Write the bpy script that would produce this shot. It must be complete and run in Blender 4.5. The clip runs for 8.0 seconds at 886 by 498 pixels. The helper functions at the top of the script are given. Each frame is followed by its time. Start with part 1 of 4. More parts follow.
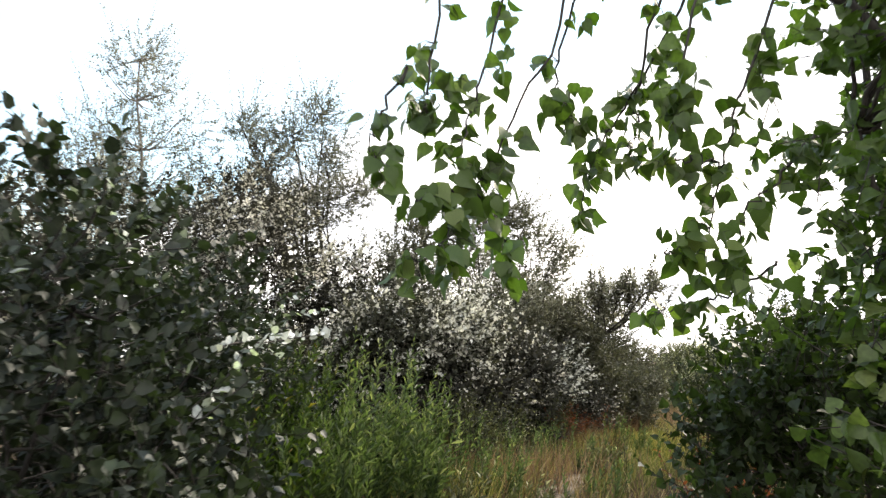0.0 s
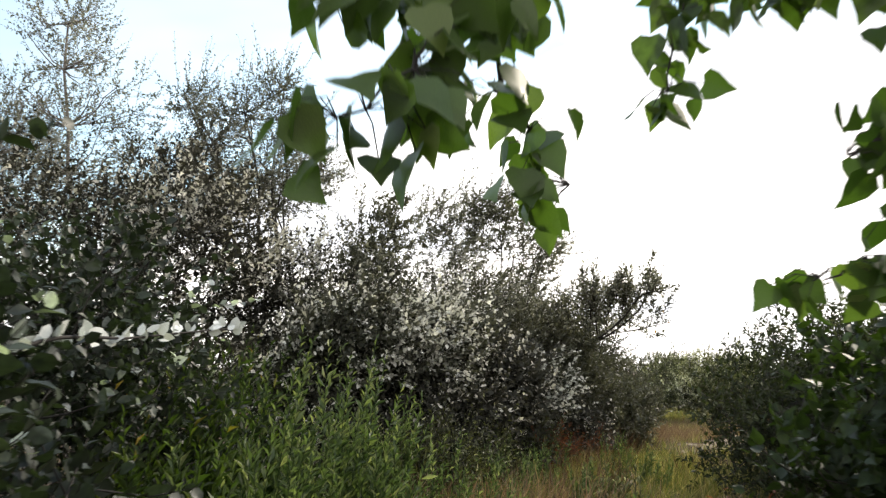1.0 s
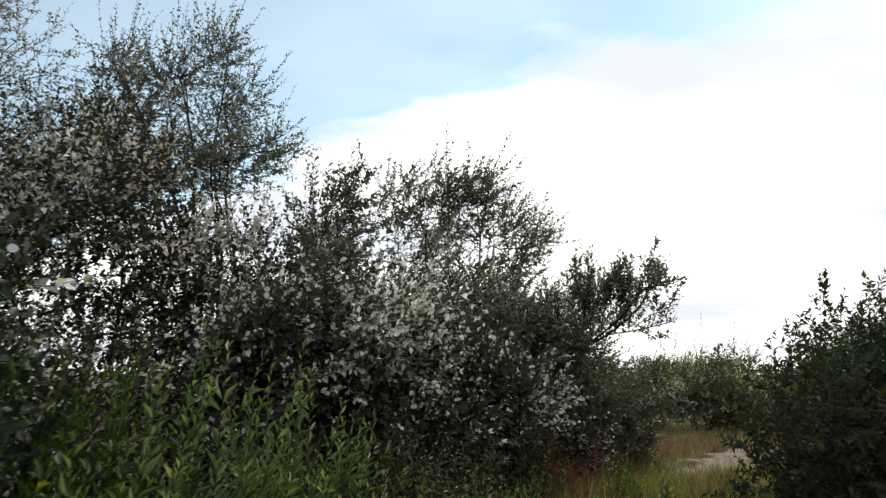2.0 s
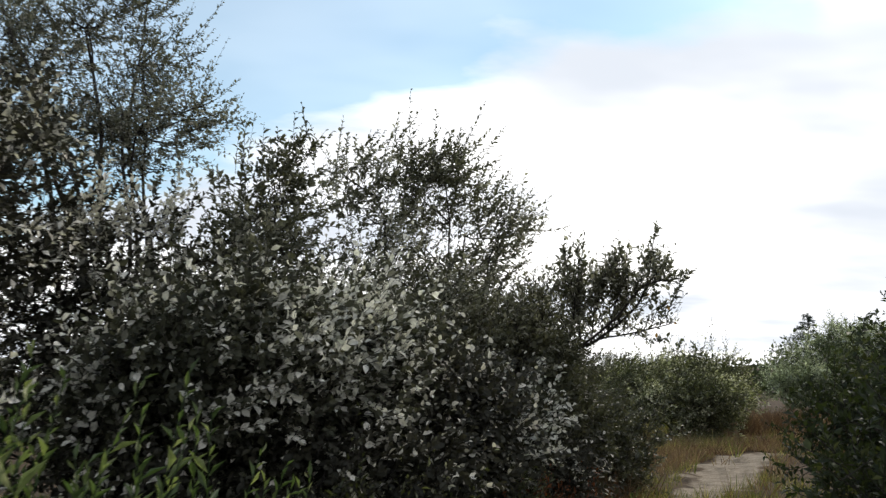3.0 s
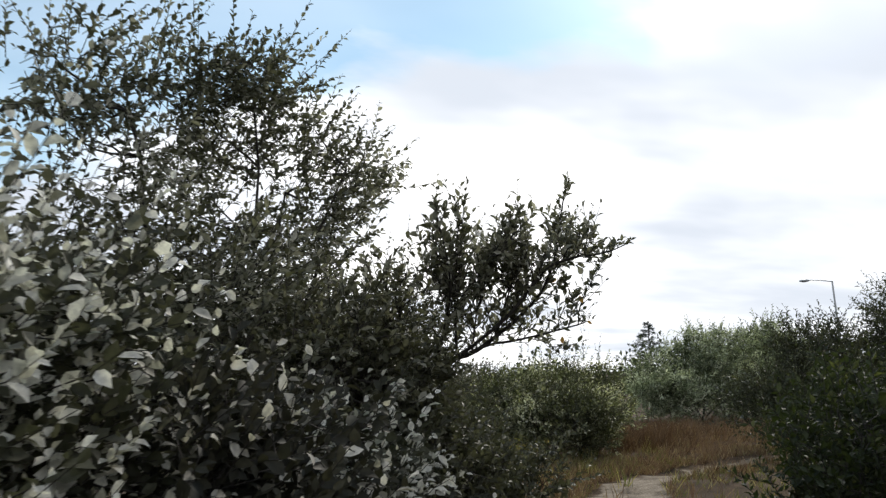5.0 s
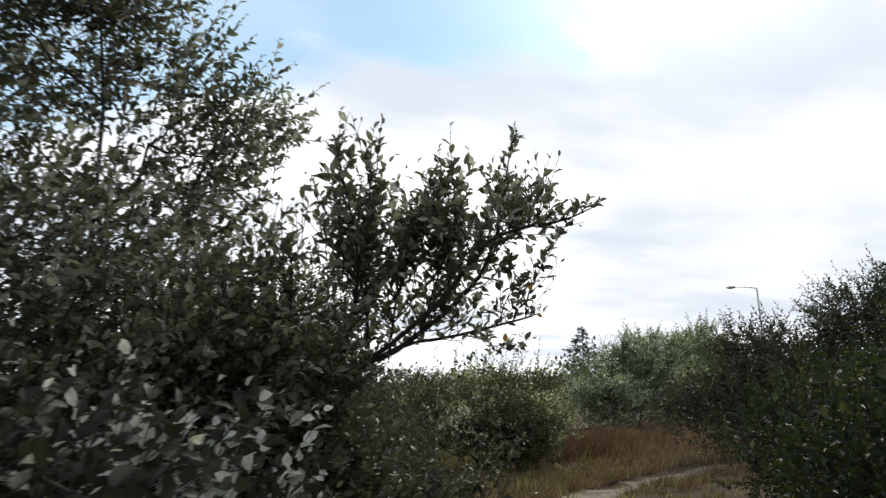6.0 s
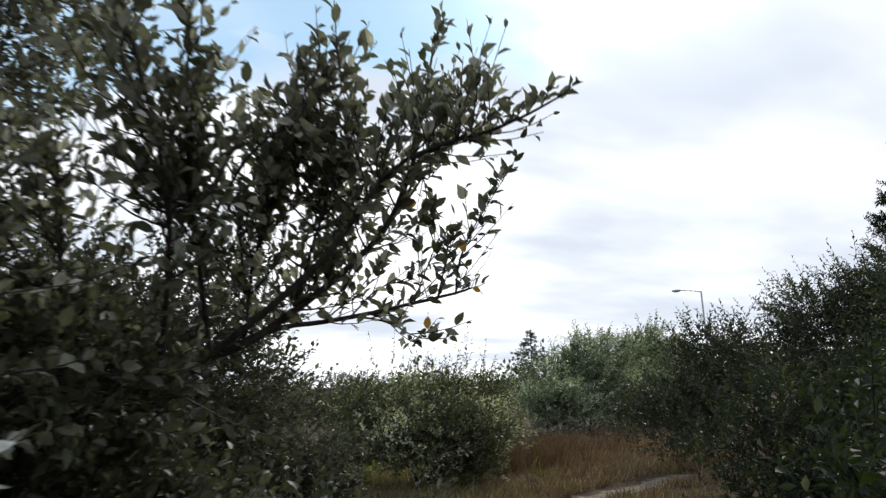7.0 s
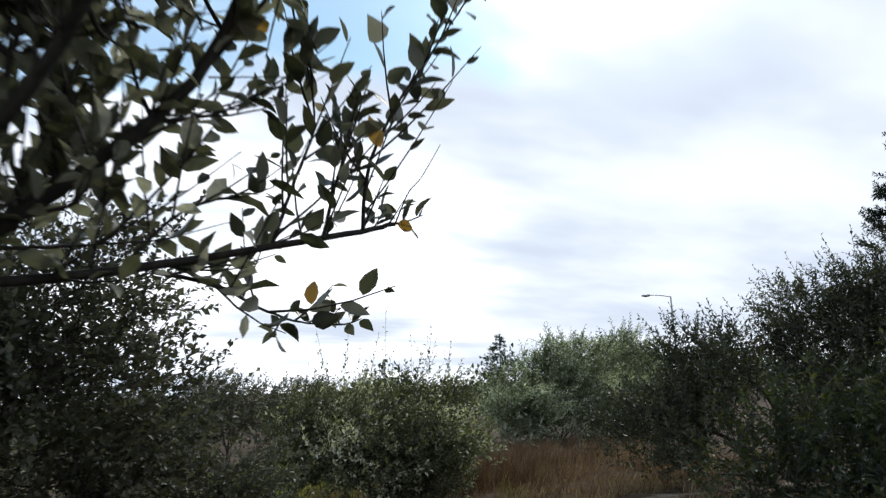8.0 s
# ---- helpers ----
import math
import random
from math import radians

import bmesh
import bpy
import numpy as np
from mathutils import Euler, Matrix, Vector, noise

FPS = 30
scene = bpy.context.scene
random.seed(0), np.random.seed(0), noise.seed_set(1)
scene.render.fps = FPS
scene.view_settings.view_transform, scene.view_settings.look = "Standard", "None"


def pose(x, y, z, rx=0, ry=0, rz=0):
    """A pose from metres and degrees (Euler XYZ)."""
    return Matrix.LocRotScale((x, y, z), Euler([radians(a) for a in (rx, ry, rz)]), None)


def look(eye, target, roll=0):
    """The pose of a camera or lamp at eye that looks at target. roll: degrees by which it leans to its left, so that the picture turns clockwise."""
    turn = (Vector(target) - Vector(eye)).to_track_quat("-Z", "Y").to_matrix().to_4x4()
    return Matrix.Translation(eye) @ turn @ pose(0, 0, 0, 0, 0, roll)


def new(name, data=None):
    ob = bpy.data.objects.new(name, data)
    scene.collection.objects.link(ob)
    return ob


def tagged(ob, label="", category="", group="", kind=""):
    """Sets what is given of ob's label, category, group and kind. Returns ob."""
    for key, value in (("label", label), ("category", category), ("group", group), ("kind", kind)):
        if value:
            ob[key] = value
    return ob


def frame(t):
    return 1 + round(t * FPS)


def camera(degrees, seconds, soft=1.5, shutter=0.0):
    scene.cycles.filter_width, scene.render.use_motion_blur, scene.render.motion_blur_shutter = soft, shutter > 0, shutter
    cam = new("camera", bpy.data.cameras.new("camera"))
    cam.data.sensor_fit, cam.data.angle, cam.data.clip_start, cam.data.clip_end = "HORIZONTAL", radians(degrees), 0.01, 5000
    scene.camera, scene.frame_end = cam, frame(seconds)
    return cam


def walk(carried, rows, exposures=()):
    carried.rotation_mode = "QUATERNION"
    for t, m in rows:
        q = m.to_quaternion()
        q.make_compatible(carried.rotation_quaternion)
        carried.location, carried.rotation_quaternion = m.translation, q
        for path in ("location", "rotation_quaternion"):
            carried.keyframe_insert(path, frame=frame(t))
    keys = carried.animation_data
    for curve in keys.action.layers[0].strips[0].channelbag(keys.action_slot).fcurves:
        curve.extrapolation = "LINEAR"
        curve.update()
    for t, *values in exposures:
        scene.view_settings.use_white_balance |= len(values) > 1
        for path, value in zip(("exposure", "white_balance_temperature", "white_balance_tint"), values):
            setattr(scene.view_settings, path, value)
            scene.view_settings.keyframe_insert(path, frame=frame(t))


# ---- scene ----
cam = camera(67.1, 8.0, soft=1.3, shutter=0.3)
METRES, EYE, TILT, LEAN, TURN = 10.0, 1.4, 9.0, 0.0, 0.0
ROWS = [
    (0.0, 0.0, 0.0, 0.0, 0.0, 0.0, -0.0),
    (0.5, 0.0025, 0.0633, -0.0098, -1.87, 0.34, -0.48),
    (1.0, 0.0023, 0.127, -0.022, -2.29, 0.85, -0.6),
    (1.5, 0.012, 0.194, -0.0333, -3.08, 1.26, -0.71),
    (3.0, 0.0253, 0.3919, -0.0435, -7.64, 0.81, -0.68),
    (3.5, 0.0352, 0.4479, -0.0513, -10.92, 1.21, -0.83),
    (4.0, 0.0569, 0.5162, -0.0541, -15.4, 1.23, -1.21),
    (5.5, 0.1126, 0.6713, -0.081, -21.94, 2.31, -1.6),
    (6.0, 0.1413, 0.7185, -0.0879, -25.23, 2.54, -1.92),
    (6.5, 0.1754, 0.7654, -0.0979, -27.57, 2.9, -1.69),
    (7.0, 0.2118, 0.8158, -0.1051, -29.52, 3.05, -2.19),
    (7.5, 0.2545, 0.8651, -0.1142, -31.12, 3.43, -2.11),
    (8.0, 0.2871, 0.9183, -0.1186, -32.11, 3.53, -2.66),
]
walk(cam, [(t, pose(0, 0, EYE, TILT, LEAN, TURN) @ pose(METRES * x, METRES * y, METRES * z, 90 + pitch, roll, yaw)) for t, x, y, z, yaw, pitch, roll in ROWS],
     exposures=[(0.0, 1.4, 7000, 12), (0.5, 1.35, 7000, 12), (1.0, 0.95, 6950, 12), (1.5, 0.5, 6800, 11), (2.2, 0.2, 6700, 10), (3.0, 0.15, 6550, 10), (5.5, 0.08, 6450, 10), (7.0, 0.05, 6300, 10), (8.0, 0.0, 6050, 10)])

# ---- sky and sun ----
SUN_AZ, SUN_EL = 49.0, 38.0      # degrees right of +y, degrees up


def build_sky():
    """A thin blue sky with a wide bank of bright cloud over the far half, brightest towards the sun."""
    world = bpy.data.worlds.new("sky")
    scene.world = world
    world.use_nodes = True
    nt = world.node_tree
    nt.nodes.clear()
    N, K = nt.nodes.new, nt.links.new

    def maths(op, a, b=None, c=None):
        n = N("ShaderNodeMath")
        n.operation = op
        for k, v in enumerate((a, b, c)):
            if v is None:
                continue
            if isinstance(v, (int, float)):
                n.inputs[k].default_value = v
            else:
                K(v, n.inputs[k])
        return n.outputs[0]

    def ramp(value, lo, hi, a, b):
        n = N("ShaderNodeMapRange")
        n.interpolation_type = "SMOOTHSTEP"
        for key, v in zip(("From Min", "From Max", "To Min", "To Max"), (lo, hi, a, b)):
            n.inputs[key].default_value = v
        K(value, n.inputs["Value"])
        return n.outputs[0]

    out, bg = N("ShaderNodeOutputWorld"), N("ShaderNodeBackground")
    sky = N("ShaderNodeTexSky")
    sky.sky_type, sky.sun_disc = "NISHITA", False
    sky.sun_elevation, sky.sun_rotation = radians(SUN_EL), radians(SUN_AZ)
    sky.air_density, sky.dust_density, sky.ozone_density = 1.0, 0.3, 1.0
    gain = N("ShaderNodeVectorMath")
    gain.operation = "MULTIPLY"
    gain.inputs[1].default_value = SKY_GAIN
    K(sky.outputs[0], gain.inputs[0])
    tc, sep = N("ShaderNodeTexCoord"), N("ShaderNodeSeparateXYZ")
    K(tc.outputs["Generated"], sep.inputs[0])
    lift = maths("ADD", maths("MAXIMUM", sep.outputs["Z"], 0.0), 0.16)
    px, py = maths("DIVIDE", sep.outputs["X"], lift), maths("DIVIDE", sep.outputs["Y"], lift)
    flat = N("ShaderNodeCombineXYZ")
    K(px, flat.inputs[0])
    K(py, flat.inputs[1])

    def clouds(scale, detail, at):
        mp = N("ShaderNodeMapping")
        mp.inputs["Location"].default_value = at
        mp.inputs["Rotation"].default_value = (0, 0, radians(26))
        mp.inputs["Scale"].default_value = (scale * 0.55, scale, 1)
        K(flat.outputs[0], mp.inputs["Vector"])
        n = N("ShaderNodeTexNoise")
        n.inputs["Scale"].default_value, n.inputs["Detail"].default_value, n.inputs["Roughness"].default_value = 1.0, detail, 0.52
        K(mp.outputs[0], n.inputs["Vector"])
        return n.outputs["Fac"]

    bank = maths("ADD", maths("MULTIPLY", px, 0.60), maths("MULTIPLY", py, 0.85))
    bank = maths("ADD", bank, maths("MULTIPLY", maths("MAXIMUM", maths("MULTIPLY_ADD", py, -0.8, px), 0.0), 1.5))
    bank = maths("MAXIMUM", bank, maths("MULTIPLY_ADD", py, -1.1, 0.85))
    wisps = maths("MULTIPLY", maths("SUBTRACT", clouds(1.7, 6.0, (0.3, 2.1, 0)), 0.5), 1.7)
    cover = maths("MAXIMUM", ramp(maths("ADD", bank, wisps), BANK[0], BANK[1], 0.0, 1.0), ramp(sep.outputs["Z"], 0.02, 0.2, 1.0, VEIL))
    # brightness of the cloud: thick and thin parts, brighter near the sun
    thick = ramp(clouds(1.25, 4.0, (4.2, 0.7, 0)), 0.34, 0.64, 0.0, 1.0)
    thick = maths("MULTIPLY", thick, ramp(maths("MULTIPLY_ADD", py, -0.55, px), 0.35, 0.8, 1.0, 0.45))
    sun_way = N("ShaderNodeVectorMath")
    sun_way.operation = "DOT_PRODUCT"
    K(tc.outputs["Generated"], sun_way.inputs[0])
    sun_way.inputs[1].default_value = (math.sin(radians(SUN_AZ)) * math.cos(radians(SUN_EL)), math.cos(radians(SUN_AZ)) * math.cos(radians(SUN_EL)), math.sin(radians(SUN_EL)))
    glow = ramp(sun_way.outputs["Value"], 0.94, 0.997, 0.96, 1.22)
    tone = N("ShaderNodeMix")
    tone.data_type = "RGBA"
    tone.inputs["A"].default_value, tone.inputs["B"].default_value = CLOUD_DIM, CLOUD_LIT
    K(thick, tone.inputs["Factor"])
    lit = N("ShaderNodeVectorMath")
    lit.operation = "SCALE"
    K(tone.outputs["Result"], lit.inputs[0])
    K(glow, lit.inputs["Scale"])
    mix = N("ShaderNodeMix")
    mix.data_type = "RGBA"
    K(cover, mix.inputs["Factor"])
    K(gain.outputs[0], mix.inputs["A"])
    K(lit.outputs[0], mix.inputs["B"])
    K(mix.outputs["Result"], bg.inputs["Color"])
    bg.inputs["Strength"].default_value = 1.0
    K(bg.outputs[0], out.inputs[0])


SKY_GAIN, BANK, VEIL = (0.138, 0.172, 0.156), (1.2, 1.65), 0.25
CLOUD_DIM, CLOUD_LIT = (0.77, 0.825, 0.91, 1), (1.48, 1.47, 1.46, 1)
build_sky()
lamp = bpy.data.lights.new("sun", "SUN")
lamp.energy, lamp.angle, lamp.color = 2.6, radians(8), (1.0, 0.93, 0.82)
sun = new("sun", lamp)
az, el = radians(SUN_AZ), radians(SUN_EL)
sun.matrix_world = look((0, 0, 30), (-math.sin(az) * math.cos(el), -math.cos(az) * math.cos(el), 30 - math.sin(el)))


# ---- materials ----
def material(name):
    m = bpy.data.materials.new(name)
    m.use_nodes = True
    nt = m.node_tree
    bsdf = nt.nodes["Principled BSDF"]
    return m, nt, bsdf


def leaf_material(name, stops, through_colour, translucent=0.35, rough=0.5, per_object=False):
    """Leaves: colour picked leaf by leaf from stops (position, rgb), light shining through."""
    m, nt, bsdf = material(name)
    N, K = nt.nodes.new, nt.links.new
    ramp = N("ShaderNodeValToRGB")
    els = ramp.color_ramp.elements
    while len(els) < len(stops):
        els.new(0.5)
    for e, (p, c) in zip(els, stops):
        e.position, e.color = p, (*c, 1)
    if per_object:
        src = N("ShaderNodeObjectInfo").outputs["Random"]
    else:
        att = N("ShaderNodeAttribute")
        att.attribute_name = "tone"
        src = att.outputs["Fac"]
    K(src, ramp.inputs[0])
    spots = N("ShaderNodeTexNoise")
    spots.inputs["Scale"].default_value, spots.inputs["Detail"].default_value = 55.0, 3.0
    tcd = N("ShaderNodeTexCoord")
    K(tcd.outputs["Object"], spots.inputs["Vector"])
    vary = N("ShaderNodeMapRange")
    vary.inputs["From Min"].default_value, vary.inputs["From Max"].default_value = 0.3, 0.7
    vary.inputs["To Min"].default_value, vary.inputs["To Max"].default_value = 0.72, 1.2
    K(spots.outputs["Fac"], vary.inputs["Value"])
    mul = N("ShaderNodeVectorMath")
    mul.operation = "SCALE"
    K(ramp.outputs[0], mul.inputs[0])
    K(vary.outputs[0], mul.inputs["Scale"])
    K(mul.outputs[0], bsdf.inputs["Base Color"])
    bsdf.inputs["Roughness"].default_value = rough
    bsdf.inputs["Specular IOR Level"].default_value = 0.35
    tr = N("ShaderNodeBsdfTranslucent")
    tint = N("ShaderNodeVectorMath")
    tint.operation = "MULTIPLY"
    tint.inputs[1].default_value = through_colour
    K(mul.outputs[0], tint.inputs[0])
    K(tint.outputs[0], tr.inputs["Color"])
    mx = N("ShaderNodeMixShader")
    mx.inputs[0].default_value = translucent
    K(bsdf.outputs[0], mx.inputs[1])
    K(tr.outputs[0], mx.inputs[2])
    K(mx.outputs[0], nt.nodes["Material Output"].inputs["Surface"])
    return m


def bark_material(name, dark, light, scale=18.0):
    m, nt, bsdf = material(name)
    N, K = nt.nodes.new, nt.links.new
    n1 = N("ShaderNodeTexNoise")
    n1.inputs["Scale"].default_value, n1.inputs["Detail"].default_value = scale, 8.0
    tcd = N("ShaderNodeTexCoord")
    mp = N("ShaderNodeMapping")
    mp.inputs["Scale"].default_value = (3, 3, 1)
    K(tcd.outputs["Object"], mp.inputs["Vector"])
    K(mp.outputs[0], n1.inputs["Vector"])
    ramp = N("ShaderNodeValToRGB")
    ramp.color_ramp.elements[0].position, ramp.color_ramp.elements[1].position = 0.35, 0.7
    ramp.color_ramp.elements[0].color, ramp.color_ramp.elements[1].color = (*dark, 1), (*light, 1)
    K(n1.outputs["Fac"], ramp.inputs[0])
    K(ramp.outputs[0], bsdf.inputs["Base Color"])
    bsdf.inputs["Roughness"].default_value = 0.85
    bump = N("ShaderNodeBump")
    bump.inputs["Strength"].default_value, bump.inputs["Distance"].default_value = 0.6, 0.004
    K(n1.outputs["Fac"], bump.inputs["Height"])
    K(bump.outputs[0], bsdf.inputs["Normal"])
    return m


def ground_material():
    m, nt, bsdf = material("sandy_soil")
    N, K = nt.nodes.new, nt.links.new
    tcd = N("ShaderNodeTexCoord")
    att = N("ShaderNodeAttribute")
    att.attribute_name = "worn"
    edge = N("ShaderNodeTexNoise")
    edge.inputs["Scale"].default_value, edge.inputs["Detail"].default_value = 2.4, 7.0
    K(tcd.outputs["Object"], edge.inputs["Vector"])
    s = N("ShaderNodeMath")
    s.operation = "ADD"
    K(att.outputs["Fac"], s.inputs[0])
    K(edge.outputs["Fac"], s.inputs[1])
    fac = N("ShaderNodeValToRGB")
    fac.color_ramp.elements[0].position, fac.color_ramp.elements[1].position = 0.90, 1.02
    K(s.outputs[0], fac.inputs[0])
    grit = N("ShaderNodeTexNoise")
    grit.inputs["Scale"].default_value, grit.inputs["Detail"].default_value = 46.0, 8.0
    K(tcd.outputs["Object"], grit.inputs["Vector"])
    patch = N("ShaderNodeTexNoise")
    patch.inputs["Scale"].default_value, patch.inputs["Detail"].default_value = 5.0, 6.0
    K(tcd.outputs["Object"], patch.inputs["Vector"])
    sand = N("ShaderNodeValToRGB")
    sand.color_ramp.elements[0].position, sand.color_ramp.elements[1].position = 0.36, 0.64
    sand.color_ramp.elements[0].color, sand.color_ramp.elements[1].color = (0.085, 0.064, 0.046, 1), (0.32, 0.265, 0.20, 1)
    both = N("ShaderNodeMath")
    both.operation, both.inputs[1].default_value = "MULTIPLY_ADD", 0.5
    K(grit.outputs["Fac"], both.inputs[0])
    half = N("ShaderNodeMath")
    half.operation, half.inputs[1].default_value = "MULTIPLY", 0.5
    K(patch.outputs["Fac"], half.inputs[0])
    K(half.outputs[0], both.inputs[2])
    K(both.outputs[0], sand.inputs[0])
    litter = N("ShaderNodeValToRGB")
    litter.color_ramp.elements[0].position, litter.color_ramp.elements[1].position = 0.35, 0.65
    litter.color_ramp.elements[0].color, litter.color_ramp.elements[1].color = (0.025, 0.018, 0.011, 1), (0.095, 0.06, 0.035, 1)
    K(both.outputs[0], litter.inputs[0])
    mix = N("ShaderNodeMix")
    mix.data_type = "RGBA"
    K(fac.outputs[0], mix.inputs["Factor"])
    K(litter.outputs[0], mix.inputs["A"])
    K(sand.outputs[0], mix.inputs["B"])
    K(mix.outputs["Result"], bsdf.inputs["Base Color"])
    bsdf.inputs["Roughness"].default_value = 0.95
    bsdf.inputs["Specular IOR Level"].default_value = 0.12
    bump = N("ShaderNodeBump")
    bump.inputs["Strength"].default_value, bump.inputs["Distance"].default_value = 0.8, 0.02
    K(both.outputs[0], bump.inputs["Height"])
    K(bump.outputs[0], bsdf.inputs["Normal"])
    return m


OLIVE = leaf_material("silverberry_leaves", [(0.0, (0.05, 0.052, 0.031)), (0.5, (0.115, 0.115, 0.075)), (0.78, (0.25, 0.245, 0.19)), (1.0, (0.50, 0.48, 0.42))], (1.05, 1.1, 0.8), 0.36)
SPARKLE = leaf_material("silver_tipped_leaves", [(0.0, (0.042, 0.046, 0.022)), (0.6, (0.095, 0.10, 0.05)), (0.85, (0.26, 0.26, 0.17)), (1.0, (0.58, 0.56, 0.46))], (1.15, 1.3, 0.5), 0.3)
SILVERGREEN = leaf_material("silvery_green_leaves", [(0.0, (0.030, 0.032, 0.018)), (0.44, (0.075, 0.075, 0.045)), (0.53, (0.62, 0.60, 0.53)), (1.0, (0.86, 0.84, 0.77))], (1.0, 1.05, 0.9), 0.42, 0.6)
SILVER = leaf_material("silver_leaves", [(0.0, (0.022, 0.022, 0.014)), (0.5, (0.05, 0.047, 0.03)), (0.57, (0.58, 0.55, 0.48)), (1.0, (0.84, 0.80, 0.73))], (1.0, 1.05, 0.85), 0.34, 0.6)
GREY = leaf_material("grey_leaves", [(0.0, (0.10, 0.105, 0.08)), (0.6, (0.24, 0.235, 0.19)), (1.0, (0.55, 0.53, 0.47))], (1.1, 1.15, 0.8), 0.32)
WILLOW = leaf_material("willow_leaves", [(0.0, (0.03, 0.034, 0.019)), (0.6, (0.064, 0.068, 0.038)), (1.0, (0.20, 0.20, 0.14))], (1.1, 1.2, 0.6), 0.3)
SAGE = leaf_material("sage_green_leaves", [(0.0, (0.075, 0.09, 0.052)), (0.5, (0.20, 0.22, 0.14)), (0.8, (0.42, 0.44, 0.34)), (1.0, (0.66, 0.67, 0.56))], (1.1, 1.25, 0.7), 0.38)
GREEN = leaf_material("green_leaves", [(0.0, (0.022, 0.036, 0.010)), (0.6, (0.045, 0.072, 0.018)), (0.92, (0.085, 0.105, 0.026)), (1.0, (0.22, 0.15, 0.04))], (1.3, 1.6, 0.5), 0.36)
POPLAR = leaf_material("poplar_leaves", [(0.0, (0.045, 0.075, 0.018)), (0.7, (0.07, 0.11, 0.03)), (1.0, (0.13, 0.17, 0.05))], (1.5, 2.0, 0.6), 0.36, 0.4, True)
POPLAR_MASS = leaf_material("poplar_crown_leaves", [(0.0, (0.04, 0.07, 0.016)), (0.8, (0.07, 0.10, 0.03)), (1.0, (0.14, 0.17, 0.06))], (1.5, 2.0, 0.6), 0.36, 0.4)
WHITEPOP = leaf_material("white_poplar_leaves", [(0.0, (0.016, 0.022, 0.013)), (0.7, (0.034, 0.046, 0.024)), (0.82, (0.34, 0.36, 0.34)), (1.0, (0.66, 0.68, 0.66))], (1.1, 1.4, 0.6), 0.25)
DARK = leaf_material("dark_leaves", [(0.0, (0.017, 0.024, 0.011)), (0.7, (0.040, 0.050, 0.022)), (1.0, (0.10, 0.105, 0.05))], (1.2, 1.35, 0.55), 0.3, 0.65)
CONIFER = leaf_material("conifer_needles", [(0.0, (0.012, 0.022, 0.014)), (1.0, (0.04, 0.06, 0.035))], (1.0, 1.2, 0.6), 0.15)
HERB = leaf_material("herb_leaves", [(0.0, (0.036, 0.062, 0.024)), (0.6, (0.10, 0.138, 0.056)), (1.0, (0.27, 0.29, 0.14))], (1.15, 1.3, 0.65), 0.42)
DRYGRASS = leaf_material("dry_grass", [(0.0, (0.085, 0.056, 0.040)), (0.45, (0.19, 0.128, 0.085)), (0.75, (0.24, 0.19, 0.10)), (1.0, (0.46, 0.39, 0.25))], (1.2, 1.0, 0.7), 0.3, 0.7)
GRASS = leaf_material("grass_blades", [(0.0, (0.075, 0.098, 0.028)), (0.5, (0.14, 0.15, 0.052)), (0.7, (0.25, 0.205, 0.10)), (1.0, (0.46, 0.39, 0.22))], (1.3, 1.35, 0.55), 0.38)
RUSTGRASS = leaf_material("rusty_grass", [(0.0, (0.042, 0.026, 0.015)), (0.5, (0.09, 0.055, 0.031)), (1.0, (0.19, 0.14, 0.08))], (1.2, 1.0, 0.7), 0.3, 0.7)
RUST = leaf_material("rusty_leaves", [(0.0, (0.10, 0.035, 0.015)), (1.0, (0.26, 0.10, 0.04))], (1.3, 1.0, 0.6), 0.3)
# darker copy of OLIVE: shade on the limb-end leaves is put into the colour
OLIVE_ONE_SHADED = leaf_material("silverberry_leaf", [(0.0, (0.032, 0.035, 0.019)), (0.5, (0.07, 0.073, 0.044)), (0.8, (0.15, 0.15, 0.108)), (0.97, (0.32, 0.31, 0.26)), (0.98, (0.40, 0.22, 0.05)), (1.0, (0.42, 0.25, 0.06))], (1.05, 1.1, 0.8), 0.3, 0.45, True)
WHITE_ONE = leaf_material("white_leaf", [(0.0, (0.30, 0.32, 0.28)), (0.4, (0.55, 0.56, 0.52)), (1.0, (0.78, 0.79, 0.76))], (1.0, 1.1, 0.8), 0.2, 0.6, True)
BARK = bark_material("grey_bark", (0.009, 0.0075, 0.006), (0.038, 0.031, 0.025))
PALE = bark_material("pale_bark", (0.10, 0.09, 0.08), (0.30, 0.27, 0.24))
SOIL = ground_material()


def plain(name, colour, rough=0.5, metal=0.0):
    m, nt, bsdf = material(name)
    n = nt.nodes.new("ShaderNodeTexNoise")
    n.inputs["Scale"].default_value = 6.0
    r = nt.nodes.new("ShaderNodeMapRange")
    r.inputs["To Min"].default_value, r.inputs["To Max"].default_value = 0.75, 1.15
    nt.links.new(n.outputs["Fac"], r.inputs["Value"])
    v = nt.nodes.new("ShaderNodeVectorMath")
    v.operation = "SCALE"
    v.inputs[0].default_value = colour
    nt.links.new(r.outputs[0], v.inputs["Scale"])
    nt.links.new(v.outputs[0], bsdf.inputs["Base Color"])
    bsdf.inputs["Roughness"].default_value, bsdf.inputs["Metallic"].default_value = rough, metal
    return m


STEEL = plain("galvanised_steel", (0.35, 0.36, 0.37), 0.45, 0.8)


# ---- mesh tools ----
def unit(v):
    return v / np.maximum(np.linalg.norm(v, axis=-1, keepdims=True), 1e-9)


